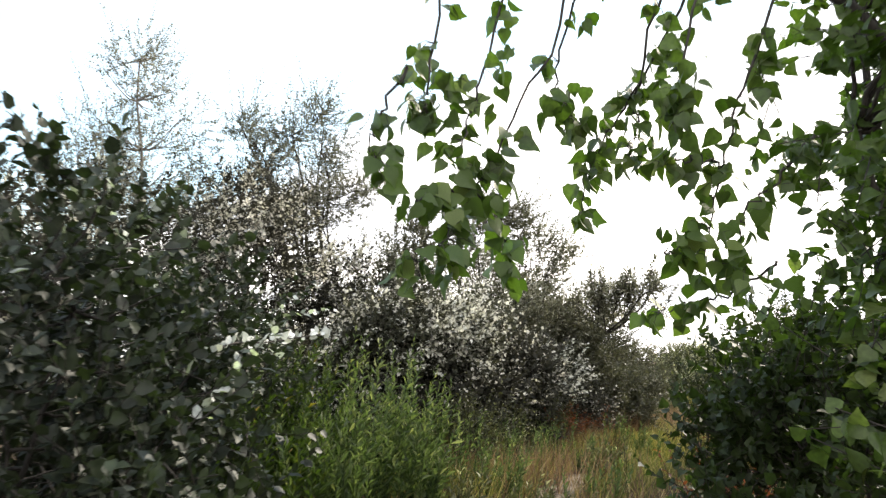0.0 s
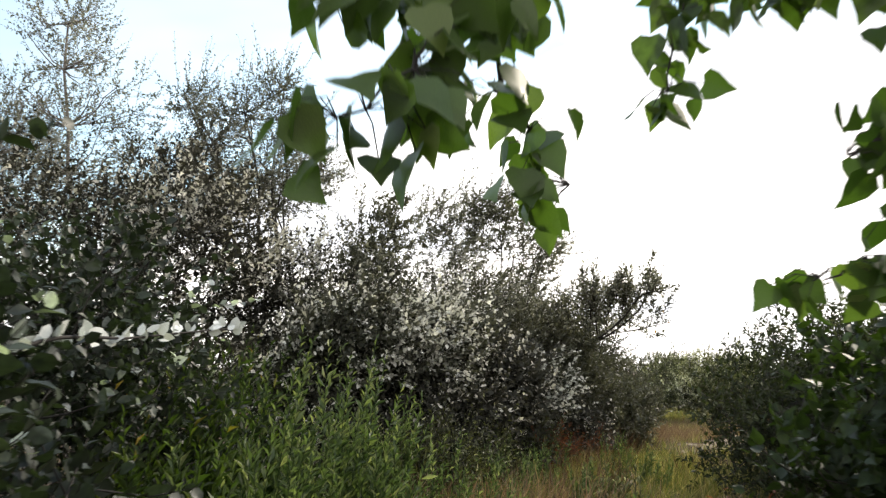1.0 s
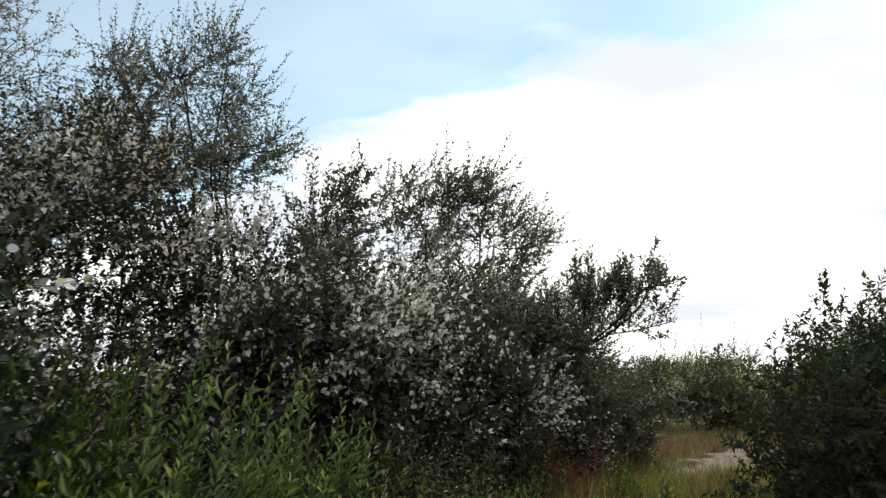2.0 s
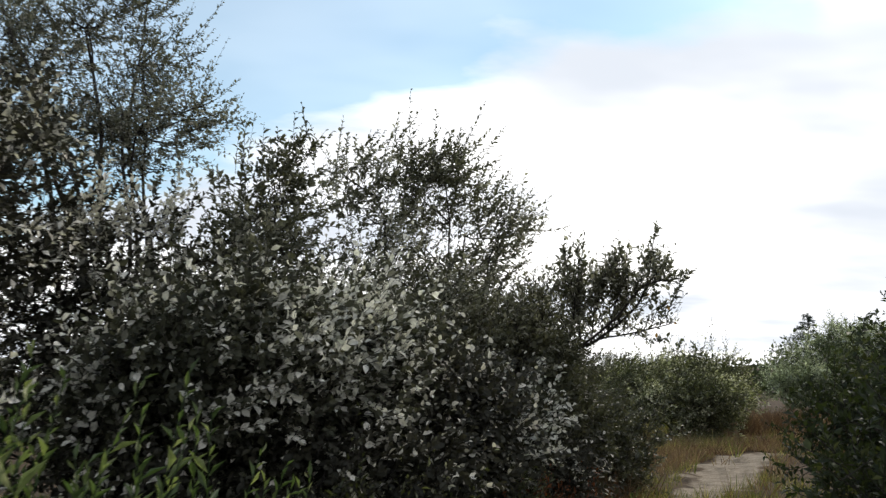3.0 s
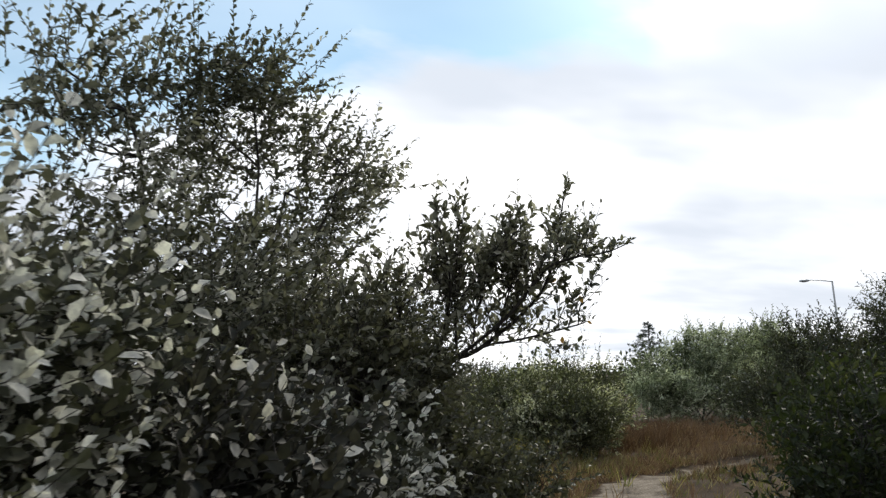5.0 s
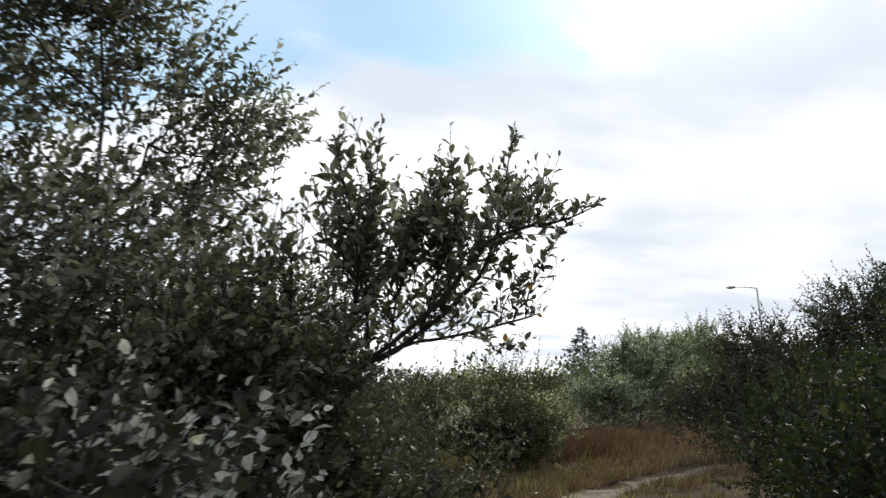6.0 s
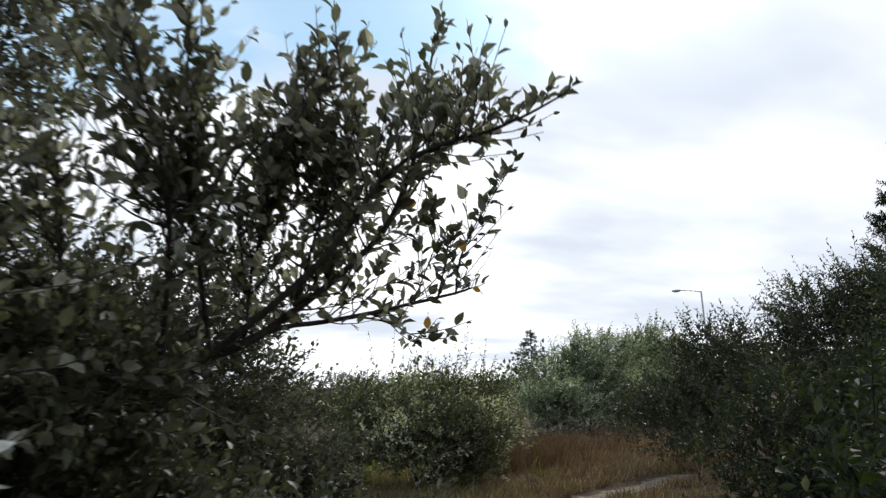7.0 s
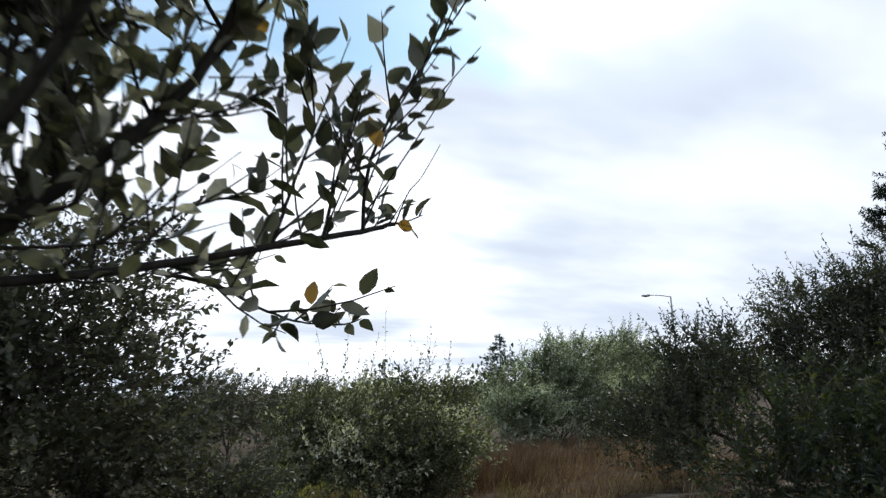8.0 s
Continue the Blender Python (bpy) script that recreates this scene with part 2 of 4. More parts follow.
def raw_mesh(name, verts, tris, tone=None, smooth=False):
    me = bpy.data.meshes.new(name)
    nv, nf = len(verts), len(tris)
    me.vertices.add(nv)
    me.vertices.foreach_set("co", np.ascontiguousarray(verts, dtype=np.float32).ravel())
    me.loops.add(nf * 3)
    me.loops.foreach_set("vertex_index", np.ascontiguousarray(tris, dtype=np.int32).ravel())
    me.polygons.add(nf)
    me.polygons.foreach_set("loop_start", np.arange(0, nf * 3, 3, dtype=np.int32))
    if smooth:
        me.polygons.foreach_set("use_smooth", np.ones(nf, dtype=bool))
    if tone is not None:
        a = me.attributes.new("tone", "FLOAT", "POINT")
        a.data.foreach_set("value", np.ascontiguousarray(tone, dtype=np.float32))
    me.update(calc_edges=True)
    return me


def part(name, me, mat, parent, label="", kind=""):
    ob = new(name, me)
    if mat and not me.materials:
        me.materials.append(mat)
    ob.parent = parent
    return tagged(ob, label, kind=kind)


# leaf outlines: along, across, off the blade's plane; and triangles
QUICK = (np.array([(0, 0, 0), (.48, .5, .14), (1, 0, -.06), (.48, -.5, .14)]), np.array([(0, 2, 1), (0, 3, 2)]))
OVAL = (np.array([(0, 0, 0), (.25, .38, .10), (.62, .44, .12), (1, 0, -.10), (.62, -.44, .12), (.25, -.38, .10), (.5, 0, 0)]),
        np.array([(0, 6, 1), (6, 2, 1), (6, 3, 2), (0, 5, 6), (6, 5, 4), (6, 4, 3)]))
HEART = (np.array([(0, 0, 0), (-.04, .26, .05), (.16, .50, .10), (.45, .42, .09), (.75, .17, .03), (1, 0, -.10), (.75, -.17, .03), (.45, -.42, .09), (.16, -.50, .10), (-.04, -.26, .05), (.45, 0, 0)]),
         np.array([(10, i + 1, i) for i in range(9)] + [(10, 0, 9)]))
LOBED = (np.array([(0, 0, 0), (.10, .38, .08), (.34, .42, .06), (.56, .43, .10), (.76, .27, .04), (1, 0, -.08), (.76, -.27, .04), (.56, -.43, .10), (.34, -.42, .06), (.10, -.38, .08), (.4, 0, 0)]),
         np.array([(10, i + 1, i) for i in range(9)] + [(10, 0, 9)]))
BLADE = (np.array([(0, -.5, 0), (0, .5, 0), (.55, .4, .0), (.55, -.4, 0.0), (1, 0, -.12)]), np.array([(0, 2, 1), (0, 3, 2), (3, 4, 2)]))


def leaves_mesh(name, P, D, Nn, L, W, tone, shape=QUICK):
    D = unit(D)
    S = unit(np.cross(Nn, D))
    Nn = np.cross(D, S)
    tv, tt = shape
    V = (P[:, None] + D[:, None] * (tv[None, :, 0, None] * L[:, None, None]) + S[:, None] * (tv[None, :, 1, None] * W[:, None, None])
         + Nn[:, None] * (tv[None, :, 2, None] * L[:, None, None]))
    k = len(tv)
    T = tt[None] + (np.arange(len(P)) * k)[:, None, None]
    return raw_mesh(name, V.reshape(-1, 3), T.reshape(-1, 3), np.repeat(np.clip(tone, 0, 1), k))


def tubes_mesh(name, lines, radii, sides=5):
    """Round tapering rods along polylines, joined into one mesh."""
    VV, TT, base = [], [], 0
    ring = np.arange(sides) * 2 * np.pi / sides
    for pts, rad in zip(lines, radii):
        pts = np.asarray(pts, float)
        n = len(pts)
        tang = unit(np.gradient(pts, axis=0))
        ref = np.array([0.0, 0.0, 1.0]) if abs(tang[0, 2]) < 0.9 else np.array([1.0, 0.0, 0.0])
        a = unit(np.cross(tang, ref))
        b = np.cross(tang, a)
        rr = np.asarray(rad, float)[:, None, None]
        VV.append((pts[:, None] + (a[:, None] * np.cos(ring)[None, :, None] + b[:, None] * np.sin(ring)[None, :, None]) * rr).reshape(-1, 3))
        i = (np.arange(n - 1) * sides)[:, None] + np.arange(sides)[None]
        j = (np.arange(n - 1) * sides)[:, None] + ((np.arange(sides) + 1) % sides)[None]
        q = np.stack([i, j, j + sides, i, j + sides, i + sides], -1).reshape(-1, 3)
        TT.append(q + base)
        base += n * sides
    return raw_mesh(name, np.concatenate(VV), np.concatenate(TT), smooth=True)


def bend(a, b, n, rng, sag=0.0, wob=0.06):
    """A slightly crooked line from a to b; sag lifts (or drops) its middle."""
    a, b = np.asarray(a, float), np.asarray(b, float)
    t = np.linspace(0, 1, n)[:, None]
    L = np.linalg.norm(b - a)
    w = rng.normal(0, wob * L / n ** 0.5, (n, 3)).cumsum(0)
    w -= t * w[-1]
    w[0] = 0
    line = a + (b - a) * t + w * 0.6
    line[:, 2] += (sag * L * 4 * t * (1 - t))[:, 0]
    return line


def curve_through(points, n):
    """A smooth line through a few given points."""
    P = np.asarray(points, float)
    m = len(P)
    u = np.linspace(0, m - 1, n)
    i = np.clip(u.astype(int), 0, m - 2)
    f = (u - i)[:, None]
    p0, p1, p2, p3 = P[np.maximum(i - 1, 0)], P[i], P[i + 1], P[np.minimum(i + 2, m - 1)]
    return 0.5 * ((2 * p1) + (p2 - p0) * f + (2 * p0 - 5 * p1 + 4 * p2 - p3) * f ** 2 + (3 * p1 - p0 - 3 * p2 + p3) * f ** 3)


WIND = np.array([0.75, -0.35, 0.0])


def ground_z(x, y):
    x, y = np.asarray(x, float), np.asarray(y, float)
    rise = 0.03 * np.clip(y, -10, 9) - 0.03 * np.clip(y - 9, 0, 9)
    drop = -2.2 / (1 + np.exp(-(y - 0.9 * x - 26) / 5.0))
    lump = 0.03 * np.sin(x * 1.7 + 0.6 * y) + 0.025 * np.sin(y * 2.3 - 0.8 * x) + 0.02 * np.sin(3.9 * x + 3.1 * y)
    return rise + drop + lump


def leafy(root, D, ln, per, rng, leaf, wide, up=0.35, spread=0.8, face=(0.0, 0.0, 0.0), blown=0.32):
    """Leaves set alternately along twigs: root, direction, length of each twig."""
    n = len(root)
    f = (np.arange(per)[None] + rng.uniform(0.2, 0.9, (n, per))) / per
    curve = (f ** 2)[..., None] * (np.array([0, 0, 0.25]) + 0.10 * WIND) * ln[:, None, None]
    P = root[:, None] + D[:, None] * (f * ln[:, None])[..., None] + curve
    ref = unit(np.cross(D, np.array([0.05, 0.1, 1.0])))
    up_v = np.cross(ref, D)
    ang = rng.uniform(0, 2 * np.pi, (n, 1)) + np.arange(per)[None] * 2.4 + rng.normal(0, 0.35, (n, per))
    side = ref[:, None] * np.cos(ang)[..., None] + up_v[:, None] * np.sin(ang)[..., None]
    LD = unit(D[:, None] * 0.6 + side * spread + np.array([0, 0, up]) * 0.5 + blown * WIND + rng.normal(0, 0.22, (n, per, 3)))
    NN = unit(np.array([0, 0, 0.8]) + np.array(face) + D[:, None] * 0.6 - side * 0.3 + rng.normal(0, 0.8, (n, per, 3)))
    taper = np.where(f > 0.85, 0.65, 1.0)
    L = leaf * rng.uniform(0.6, 1.2, (n, per)) * taper
    return P.reshape(-1, 3), LD.reshape(-1, 3), NN.reshape(-1, 3), L.ravel(), (L * wide * rng.uniform(0.8, 1.2, (n, per))).ravel()


def bush(name, label, category, base, lobes, leaves, mat, leaf=0.065, wide=0.52, seed=1, shape=QUICK, per=14, twig=0.26, stems=5, stem_r=0.022, bark=None, up=0.22,
         shell=0.42, sprigs=0, sprig=0.42, light=0.5, patchy=0.22, limbs=70, group="", out_bias=0.75, clumps=7, sweep=(0.0, 0.0, 0.0), face=(0.0, 0.0, 0.0), speckle=0.2, keep=0.82):
    """A shrub: stems from the base into its lobes, side branches, twigs and leaves, with an uneven outline."""
    rng = np.random.default_rng(seed)
    bz = float(ground_z(base[0], base[1]))
    top = tagged(new(name), label, category, group)
    top.location = (base[0], base[1], bz)
    off = np.array([base[0], base[1], bz])
    lob = np.asarray(lobes, float)
    main = len(lob)
    if clumps:           # smaller clumps round each lobe, with gaps between them
        more = []
        for c in lob:
            for d in unit(rng.normal(size=(clumps, 3)) + np.array([0, 0, 0.35])):
                k = rng.uniform(0.30, 0.50)
                more.append([*(c[:3] + d * c[3:6] * rng.uniform(0.62, 0.92)), *(c[3:6] * k)])
        lob[:, 3:6] *= keep
        lob = np.concatenate([lob, np.array(more)])
    vol = np.prod(lob[:, 3:6], axis=1) ** 0.8
    n = max(8, int(leaves / per))
    pick = rng.choice(len(lob), n, p=vol / vol.sum())
    d = unit(rng.normal(size=(n, 3)))
    r = rng.uniform(0.03, 1, n) ** shell
    lump = 1 + 0.24 * np.sin(7 * d[:, 0] + 4 * d[:, 2] + pick + seed) * np.cos(6 * d[:, 1] - 5 * d[:, 2] + 2 * pick) + 0.10 * np.sin(15 * d[:, 0] - 13 * d[:, 2]) + rng.normal(0, 0.06, n)
    root = lob[pick, :3] + d * lob[pick, 3:6] * (r * lump)[:, None]
    zmin = ground_z(root[:, 0], root[:, 1]) + 0.06
    root[:, 2] = np.maximum(root[:, 2], zmin + rng.uniform(0, 0.25, n))
    ln = twig * rng.uniform(0.5, 1.35, n)
    D = unit(d * out_bias + np.array([0, 0, up]) + np.array(sweep) + 0.22 * WIND + rng.normal(0, 0.55, (n, 3)))
    if sprigs:       # long shoots that stand out of the outline
        s = np.argsort(-(r + 0.25 * d[:, 2] + rng.uniform(0, 0.3, n)))[:sprigs]
        ln[s] *= sprig / twig * rng.uniform(0.6, 1.2, len(s))
        D[s] = unit(d[s] * 0.8 + np.array([0, 0, 0.5]) + np.array(sweep) + rng.normal(0, 0.25, (len(s), 3)))
    P, LD, NN, L, W = leafy(root - off, D, ln, per, rng, leaf, wide, face=face)
    q = root * 1.0
    field = np.sin(2.9 * q[:, 0] + 1.3 * q[:, 2] + seed) * np.cos(2.3 * q[:, 1] - 1.9 * q[:, 2]) + 0.7 * np.sin(6.1 * q[:, 2] - 4.7 * q[:, 0] + 2 * seed)
    tw = rng.normal(0, patchy * 0.6, n) + patchy * 0.75 * field
    tone = np.repeat(tw, per) + rng.normal(light, speckle, n * per)
    part("foliage", leaves_mesh(name + "_foliage", P, LD, NN, L, W, tone, shape), mat, top, kind="stuff")
    t = np.linspace(0, 1, 3 if leaf < 0.07 else 2)[None, :, None]
    tl = (root - off)[:, None] + D[:, None] * ln[:, None, None] * t + (t ** 2) * (np.array([0, 0, 0.25]) + 0.10 * WIND) * ln[:, None, None]
    tl[:, 0] -= D * 0.08
    rr = np.array([0.0022, 0.0016, 0.0008])[:t.shape[1]]
    part("twigs", tubes_mesh(name + "_twigs", list(tl), [rr * (1 + 0.3 * leaf / 0.05)] * n, 3), bark or BARK, top, kind="stuff")
    # stems and side branches
    order = np.argsort(-vol[:main])
    ends = []
    for i in range(stems):
        c = lob[order[i % main]]
        e = c[:3] + np.array([*(rng.normal(0, 0.35, 2) * c[3:5]), rng.uniform(0.1, 0.6) * c[5]])
        foot = np.array([rng.normal(0, 0.10), rng.normal(0, 0.10), -0.05])
        line = bend(foot, e - off, 9, rng, sag=rng.uniform(-0.02, 0.08), wob=0.10)
        ends.append(line)
        rad = stem_r * np.linspace(1.0, 0.28, 9) * rng.uniform(0.75, 1.15)
        part("stem", tubes_mesh(name + "_stem", [line], [rad], 7), bark or BARK, top)
    nodes = np.concatenate([l[3:] for l in ends])
    lines, radii = [], []
    for i in rng.choice(n, min(limbs, n), replace=False):
        q = root[i] - off
        j = np.argmin(np.linalg.norm(nodes - q, axis=1) + 0.7 * np.maximum(nodes[:, 2] - q[2], 0))
        line = bend(nodes[j], q, 6, rng, sag=-0.06, wob=0.12)
        lines.append(line)
        radii.append(np.linspace(0.0085, 0.0032, 6) * (stem_r / 0.022) ** 0.5)
    part("branches", tubes_mesh(name + "_branches", lines, radii, 5), bark or BARK, top, kind="stuff")
    return top


# ---- ground ----
TRAIL = curve_through([(0.0, -6), (0.1, 0), (0.35, 3.6), (1.0, 6.3), (2.2, 8.4), (3.5, 10.4), (4.7, 12.0), (5.6, 13.3), (6.8, 14.6), (8.6, 15.5), (11.0, 15.6), (13.0, 14.9), (16, 13.0), (20, 10)], 160)


def trail_gap(x, y):
    p = np.stack([x, y], -1)[..., None, :]
    return np.linalg.norm(p - TRAIL, axis=-1).min(-1)


def build_ground():
    xs = np.concatenate([-np.geomspace(400, 9, 26), np.linspace(-8.6, 18, 180), np.geomspace(18.5, 400, 28)])
    ys = np.concatenate([-np.geomspace(400, 7, 22), np.linspace(-6.6, 24, 200), np.geomspace(24.5, 420, 28)])
    X, Y = np.meshgrid(xs, ys)
    gap = trail_gap(X, Y)
    Z = ground_z(X, Y) - 0.05 * np.exp(-(gap / 0.7) ** 2)
    nx, ny = len(xs), len(ys)
    i = (np.arange(ny - 1)[:, None] * nx + np.arange(nx - 1)[None]).ravel()
    tris = np.concatenate([np.stack([i, i + 1, i + nx + 1], -1), np.stack([i, i + nx + 1, i + nx], -1)])
    me = raw_mesh("ground", np.stack([X, Y, Z], -1).reshape(-1, 3), tris, smooth=True)
    half = 0.30 + 0.30 * np.exp(-((X - 5.8) ** 2 + (Y - 13.4) ** 2) / 9.0)
    open_sand = 0.42 + 0.20 / (1 + np.exp(-(Y - 9.6) * 2.0)) + 0.16 * np.exp(-((X - 1.1) ** 2 + (Y - 6.6) ** 2) / 0.3)
    worn = open_sand * np.exp(-(gap / half) ** 2) + 0.10 * np.exp(-(gap / 1.6) ** 2)
    a = me.attributes.new("worn", "FLOAT", "POINT")
    a.data.foreach_set("value", worn.ravel().astype(np.float32))
    me.materials.append(SOIL)
    tagged(new("ground", me), "sandy soil with leaf litter and a worn trail", "ground", kind="structure")


build_ground()


def tufts(name, label, centre, spread, count, mat, height, wide=0.006, seed=3, lean=0.35, clear=0.0, category="grass"):
    """Blades growing out of the ground in loose tufts."""
    rng = np.random.default_rng(seed)
    k = max(1, count // 14)
    c = np.asarray(centre, float) + rng.normal(0, 1, (k, 2)) * np.asarray(spread, float)
    p = np.repeat(c, 14, 0) + rng.normal(0, 0.06, (k * 14, 2))
    keep = trail_gap(p[:, 0], p[:, 1]) > clear
    p = p[keep]
    n = len(p)
    P = np.column_stack([p, ground_z(p[:, 0], p[:, 1]) - 0.02])
    D = unit(np.column_stack([rng.normal(0, lean, (n, 2)), np.ones(n)]) + 0.18 * WIND)
    L = height * rng.uniform(0.45, 1.2, n)
    N = unit(rng.normal(size=(n, 3)) * (1, 1, 0.15))
    ob = new(name, leaves_mesh(name, P, D, N, L, np.full(n, wide) * rng.uniform(0.7, 1.4, n), rng.normal(0.5, 0.25, n), BLADE))
    ob.data.materials.append(mat)
    return tagged(ob, label, category, kind="stuff")


def herb(name, label, base, height, mat, leaves, seed, spread=0.25, leaf=0.085, wide=0.2, stems=20):
    """A clump of upright leafy stalks."""
    rng = np.random.default_rng(seed)
    bz = float(ground_z(*base))
    top = tagged(new(name), label, "wild plant", "green herbs by the trail")
    top.location = (*base, bz)
    foot = np.column_stack([rng.normal(0, spread * 0.6, (stems, 2)), np.full(stems, -0.03)])
    D = unit(np.column_stack([rng.normal(0, 0.26, (stems, 2)), np.ones(stems)]) + 0.08 * WIND)
    ln = height * rng.uniform(0.45, 1.15, stems)
    P, LD, NN, L, W = leafy(foot, D, ln, leaves // stems, rng, leaf, wide, up=0.8, spread=0.7)
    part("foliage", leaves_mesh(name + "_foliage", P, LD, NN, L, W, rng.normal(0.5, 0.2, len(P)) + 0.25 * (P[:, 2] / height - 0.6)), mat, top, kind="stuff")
    t = np.linspace(0, 1, 5)[None, :, None]
    tl = foot[:, None] + D[:, None] * ln[:, None, None] * t + (t ** 2) * (np.array([0, 0, 0.25]) + 0.10 * WIND) * ln[:, None, None]
    part("stalks", tubes_mesh(name + "_stalks", list(tl), [np.linspace(0.004, 0.0015, 5)] * stems, 4), mat, top, kind="stuff")
    return top


def conifer(name, label, base, height, radius, seed, whorls=16, needle=0.05, count=9000, trunk_r=0.06, droop=0.12, start=0.08, spray=0.09):
    """An evergreen: a straight trunk, whorled branches and short needle sprays."""
    rng = np.random.default_rng(seed)
    bz = float(ground_z(*base))
    top = tagged(new(name), label, "tree")
    top.location = (*base, bz)
    zz = np.linspace(0, height, 10)
    part("trunk", tubes_mesh(name + "_trunk", [np.column_stack([rng.normal(0, 0.015 * height / 5, 10).cumsum() * 0.4, np.zeros(10), zz - 0.05])], [trunk_r * np.linspace(1, 0.12, 10)], 8), BARK, top)
    lines, radii, roots, dirs = [], [], [], []
    for w in range(whorls):
        f0 = start + (1 - start) * w / whorls
        for k in range(rng.integers(7, 10)):
            a = rng.uniform(0, 2 * np.pi)
            f = f0 + rng.uniform(0, 1.0) * (1 - start) / whorls
            ln = radius * (1 - f) * rng.uniform(0.7, 1.1) + 0.05 * radius
            d = np.array([np.cos(a), np.sin(a), rng.uniform(-0.02, 0.16)])
            s = np.array([0, 0, f * height])
            line = np.array([s + d * ln * u + np.array([0, 0, -droop * ln * u * (1 - u) * 2]) for u in np.linspace(0, 1, 5)])
            lines.append(line)
            radii.append(np.linspace(0.016, 0.004, 5) * height / 5)
            m = max(4, int(16 * ln / radius) + 3)
            u = rng.uniform(0.12, 1, m) ** 0.8
            roots.append(s + d * (ln * u)[:, None] + rng.normal(0, 0.03, (m, 3)))
            dirs.append(unit(d + rng.normal(0, 0.5, (m, 3))))
    part("branches", tubes_mesh(name + "_branches", lines, radii, 4), BARK, top, kind="stuff")
    lead = rng.uniform(0.84, 1.0, 22)        # the leading shoot
    roots.append(np.column_stack([rng.normal(0, 0.006, (22, 2)) * radius, lead * height]))
    dirs.append(unit(np.column_stack([rng.normal(0, 0.3, (22, 2)), np.full(22, 0.9)])))
    roots, dirs = np.concatenate(roots), np.concatenate(dirs)
    per = max(4, count // len(roots))
    P, LD, NN, L, W = leafy(roots, dirs, np.full(len(roots), spray * radius), per, rng, needle, 0.28, up=0.1, spread=0.7)
    part("foliage", leaves_mesh(name + "_foliage", P, LD, NN, L, W, rng.normal(0.5, 0.25, len(P))), CONIFER, top, kind="stuff")
    return top


# ---- left of the trail, from the start onwards ----
bush("white_poplar_sucker", "bushy white poplar sapling, pale leaf undersides turned up", "shrub", (-1.75, 2.7), [(-1.7, 2.6, 1.1, 0.85, 0.9, 1.05), (-1.25, 3.0, 0.7, 0.55, 0.6, 0.7)], 9000, WHITEPOP, 0.066, 0.78, 11, LOBED, 12, 0.27, 5, 0.02, light=0.12, patchy=0.3)
bush("poplar_thicket", "dense dark green thicket of young poplar shoots", "shrub", (-2.2, 4.8), [(-2.1, 4.7, 1.0, 0.9, 1.0, 1.1), (-1.6, 5.4, 0.8, 0.6, 0.6, 0.85)], 11000, WHITEPOP, 0.06, 0.7, 12, LOBED, 12, 0.26, 5, 0.02, light=0.3, patchy=0.24)
# clumps left of x = -1.1 take the darker GREEN, standing in for shade
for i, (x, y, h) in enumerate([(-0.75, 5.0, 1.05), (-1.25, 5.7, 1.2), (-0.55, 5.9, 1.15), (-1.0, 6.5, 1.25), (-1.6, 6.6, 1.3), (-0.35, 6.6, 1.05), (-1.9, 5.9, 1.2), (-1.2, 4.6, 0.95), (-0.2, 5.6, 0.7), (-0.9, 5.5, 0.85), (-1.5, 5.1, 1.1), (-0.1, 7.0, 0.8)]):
    herb("leafy_herb", "upright green herb clump at the trail side, darkened for shade on the left", (x, y), h * 0.9, HERB if x > -1.1 else GREEN, 1000, 40 + i, leaf=0.10, wide=0.24)

bush("silver_bush", "broad bush with wind-turned silvery white leaves", "shrub", (0.0, 8.4), [(0.08, 8.42, 1.52, 0.72, 0.58, 0.5), (-0.75, 8.25, 1.42, 0.75, 0.65, 0.58), (1.5, 9.55, 0.95, 0.42, 0.38, 0.36)], 42000, SILVERGREEN, 0.062, 0.64, 21, OVAL, 13, 0.3, 7, 0.022, sprigs=120, light=0.37, patchy=0.22, speckle=0.22, sweep=(0.45, -0.2, 0.05), face=(-0.15, -1.0, 0.3))
# lower part of the silver bush, its shade put into darker leaf tones
bush("silver_bush_shaded_foot", "low foliage under the silver bush, leaf tones darkened for shade, a few pale", "shrub", (0.2, 8.0), [(0.2, 8.1, 0.7, 0.7, 0.45, 0.65), (-0.8, 7.95, 0.65, 0.75, 0.5, 0.6), (0.95, 8.85, 0.8, 0.6, 0.5, 0.75), (1.7, 9.8, 0.5, 0.6, 0.55, 0.45), (-0.2, 8.3, 0.8, 0.9, 0.5, 0.6)], 46000, SILVER, 0.058, 0.62, 20, OVAL, 12, 0.25, 6, 0.015, light=0.22, patchy=0.2, speckle=0.22, sweep=(0.3, 0.0, 0.0), face=(-0.15, -1.0, 0.3))
bush("olive_bush", "tall loose silverberry bush against the sky", "shrub", (1.2, 11.2), [(1.3, 11.0, 2.7, 0.85, 0.7, 0.95), (0.5, 10.5, 2.95, 0.58, 0.55, 0.9), (1.1, 10.8, 3.45, 0.55, 0.5, 0.45), (1.75, 11.1, 3.05, 0.45, 0.4, 0.5), (1.9, 11.1, 2.5, 0.45, 0.4, 0.5), (1.2, 10.6, 1.3, 1.1, 0.8, 1.1), (0.7, 10.4, 2.0, 0.85, 0.6, 0.9)], 24000, OLIVE, 0.056, 0.52, 22, OVAL, 14, 0.3, 7, 0.03, sprigs=170, sprig=0.33, light=0.52, sweep=(0.5, 0.0, 0.1), keep=0.7, clumps=9)
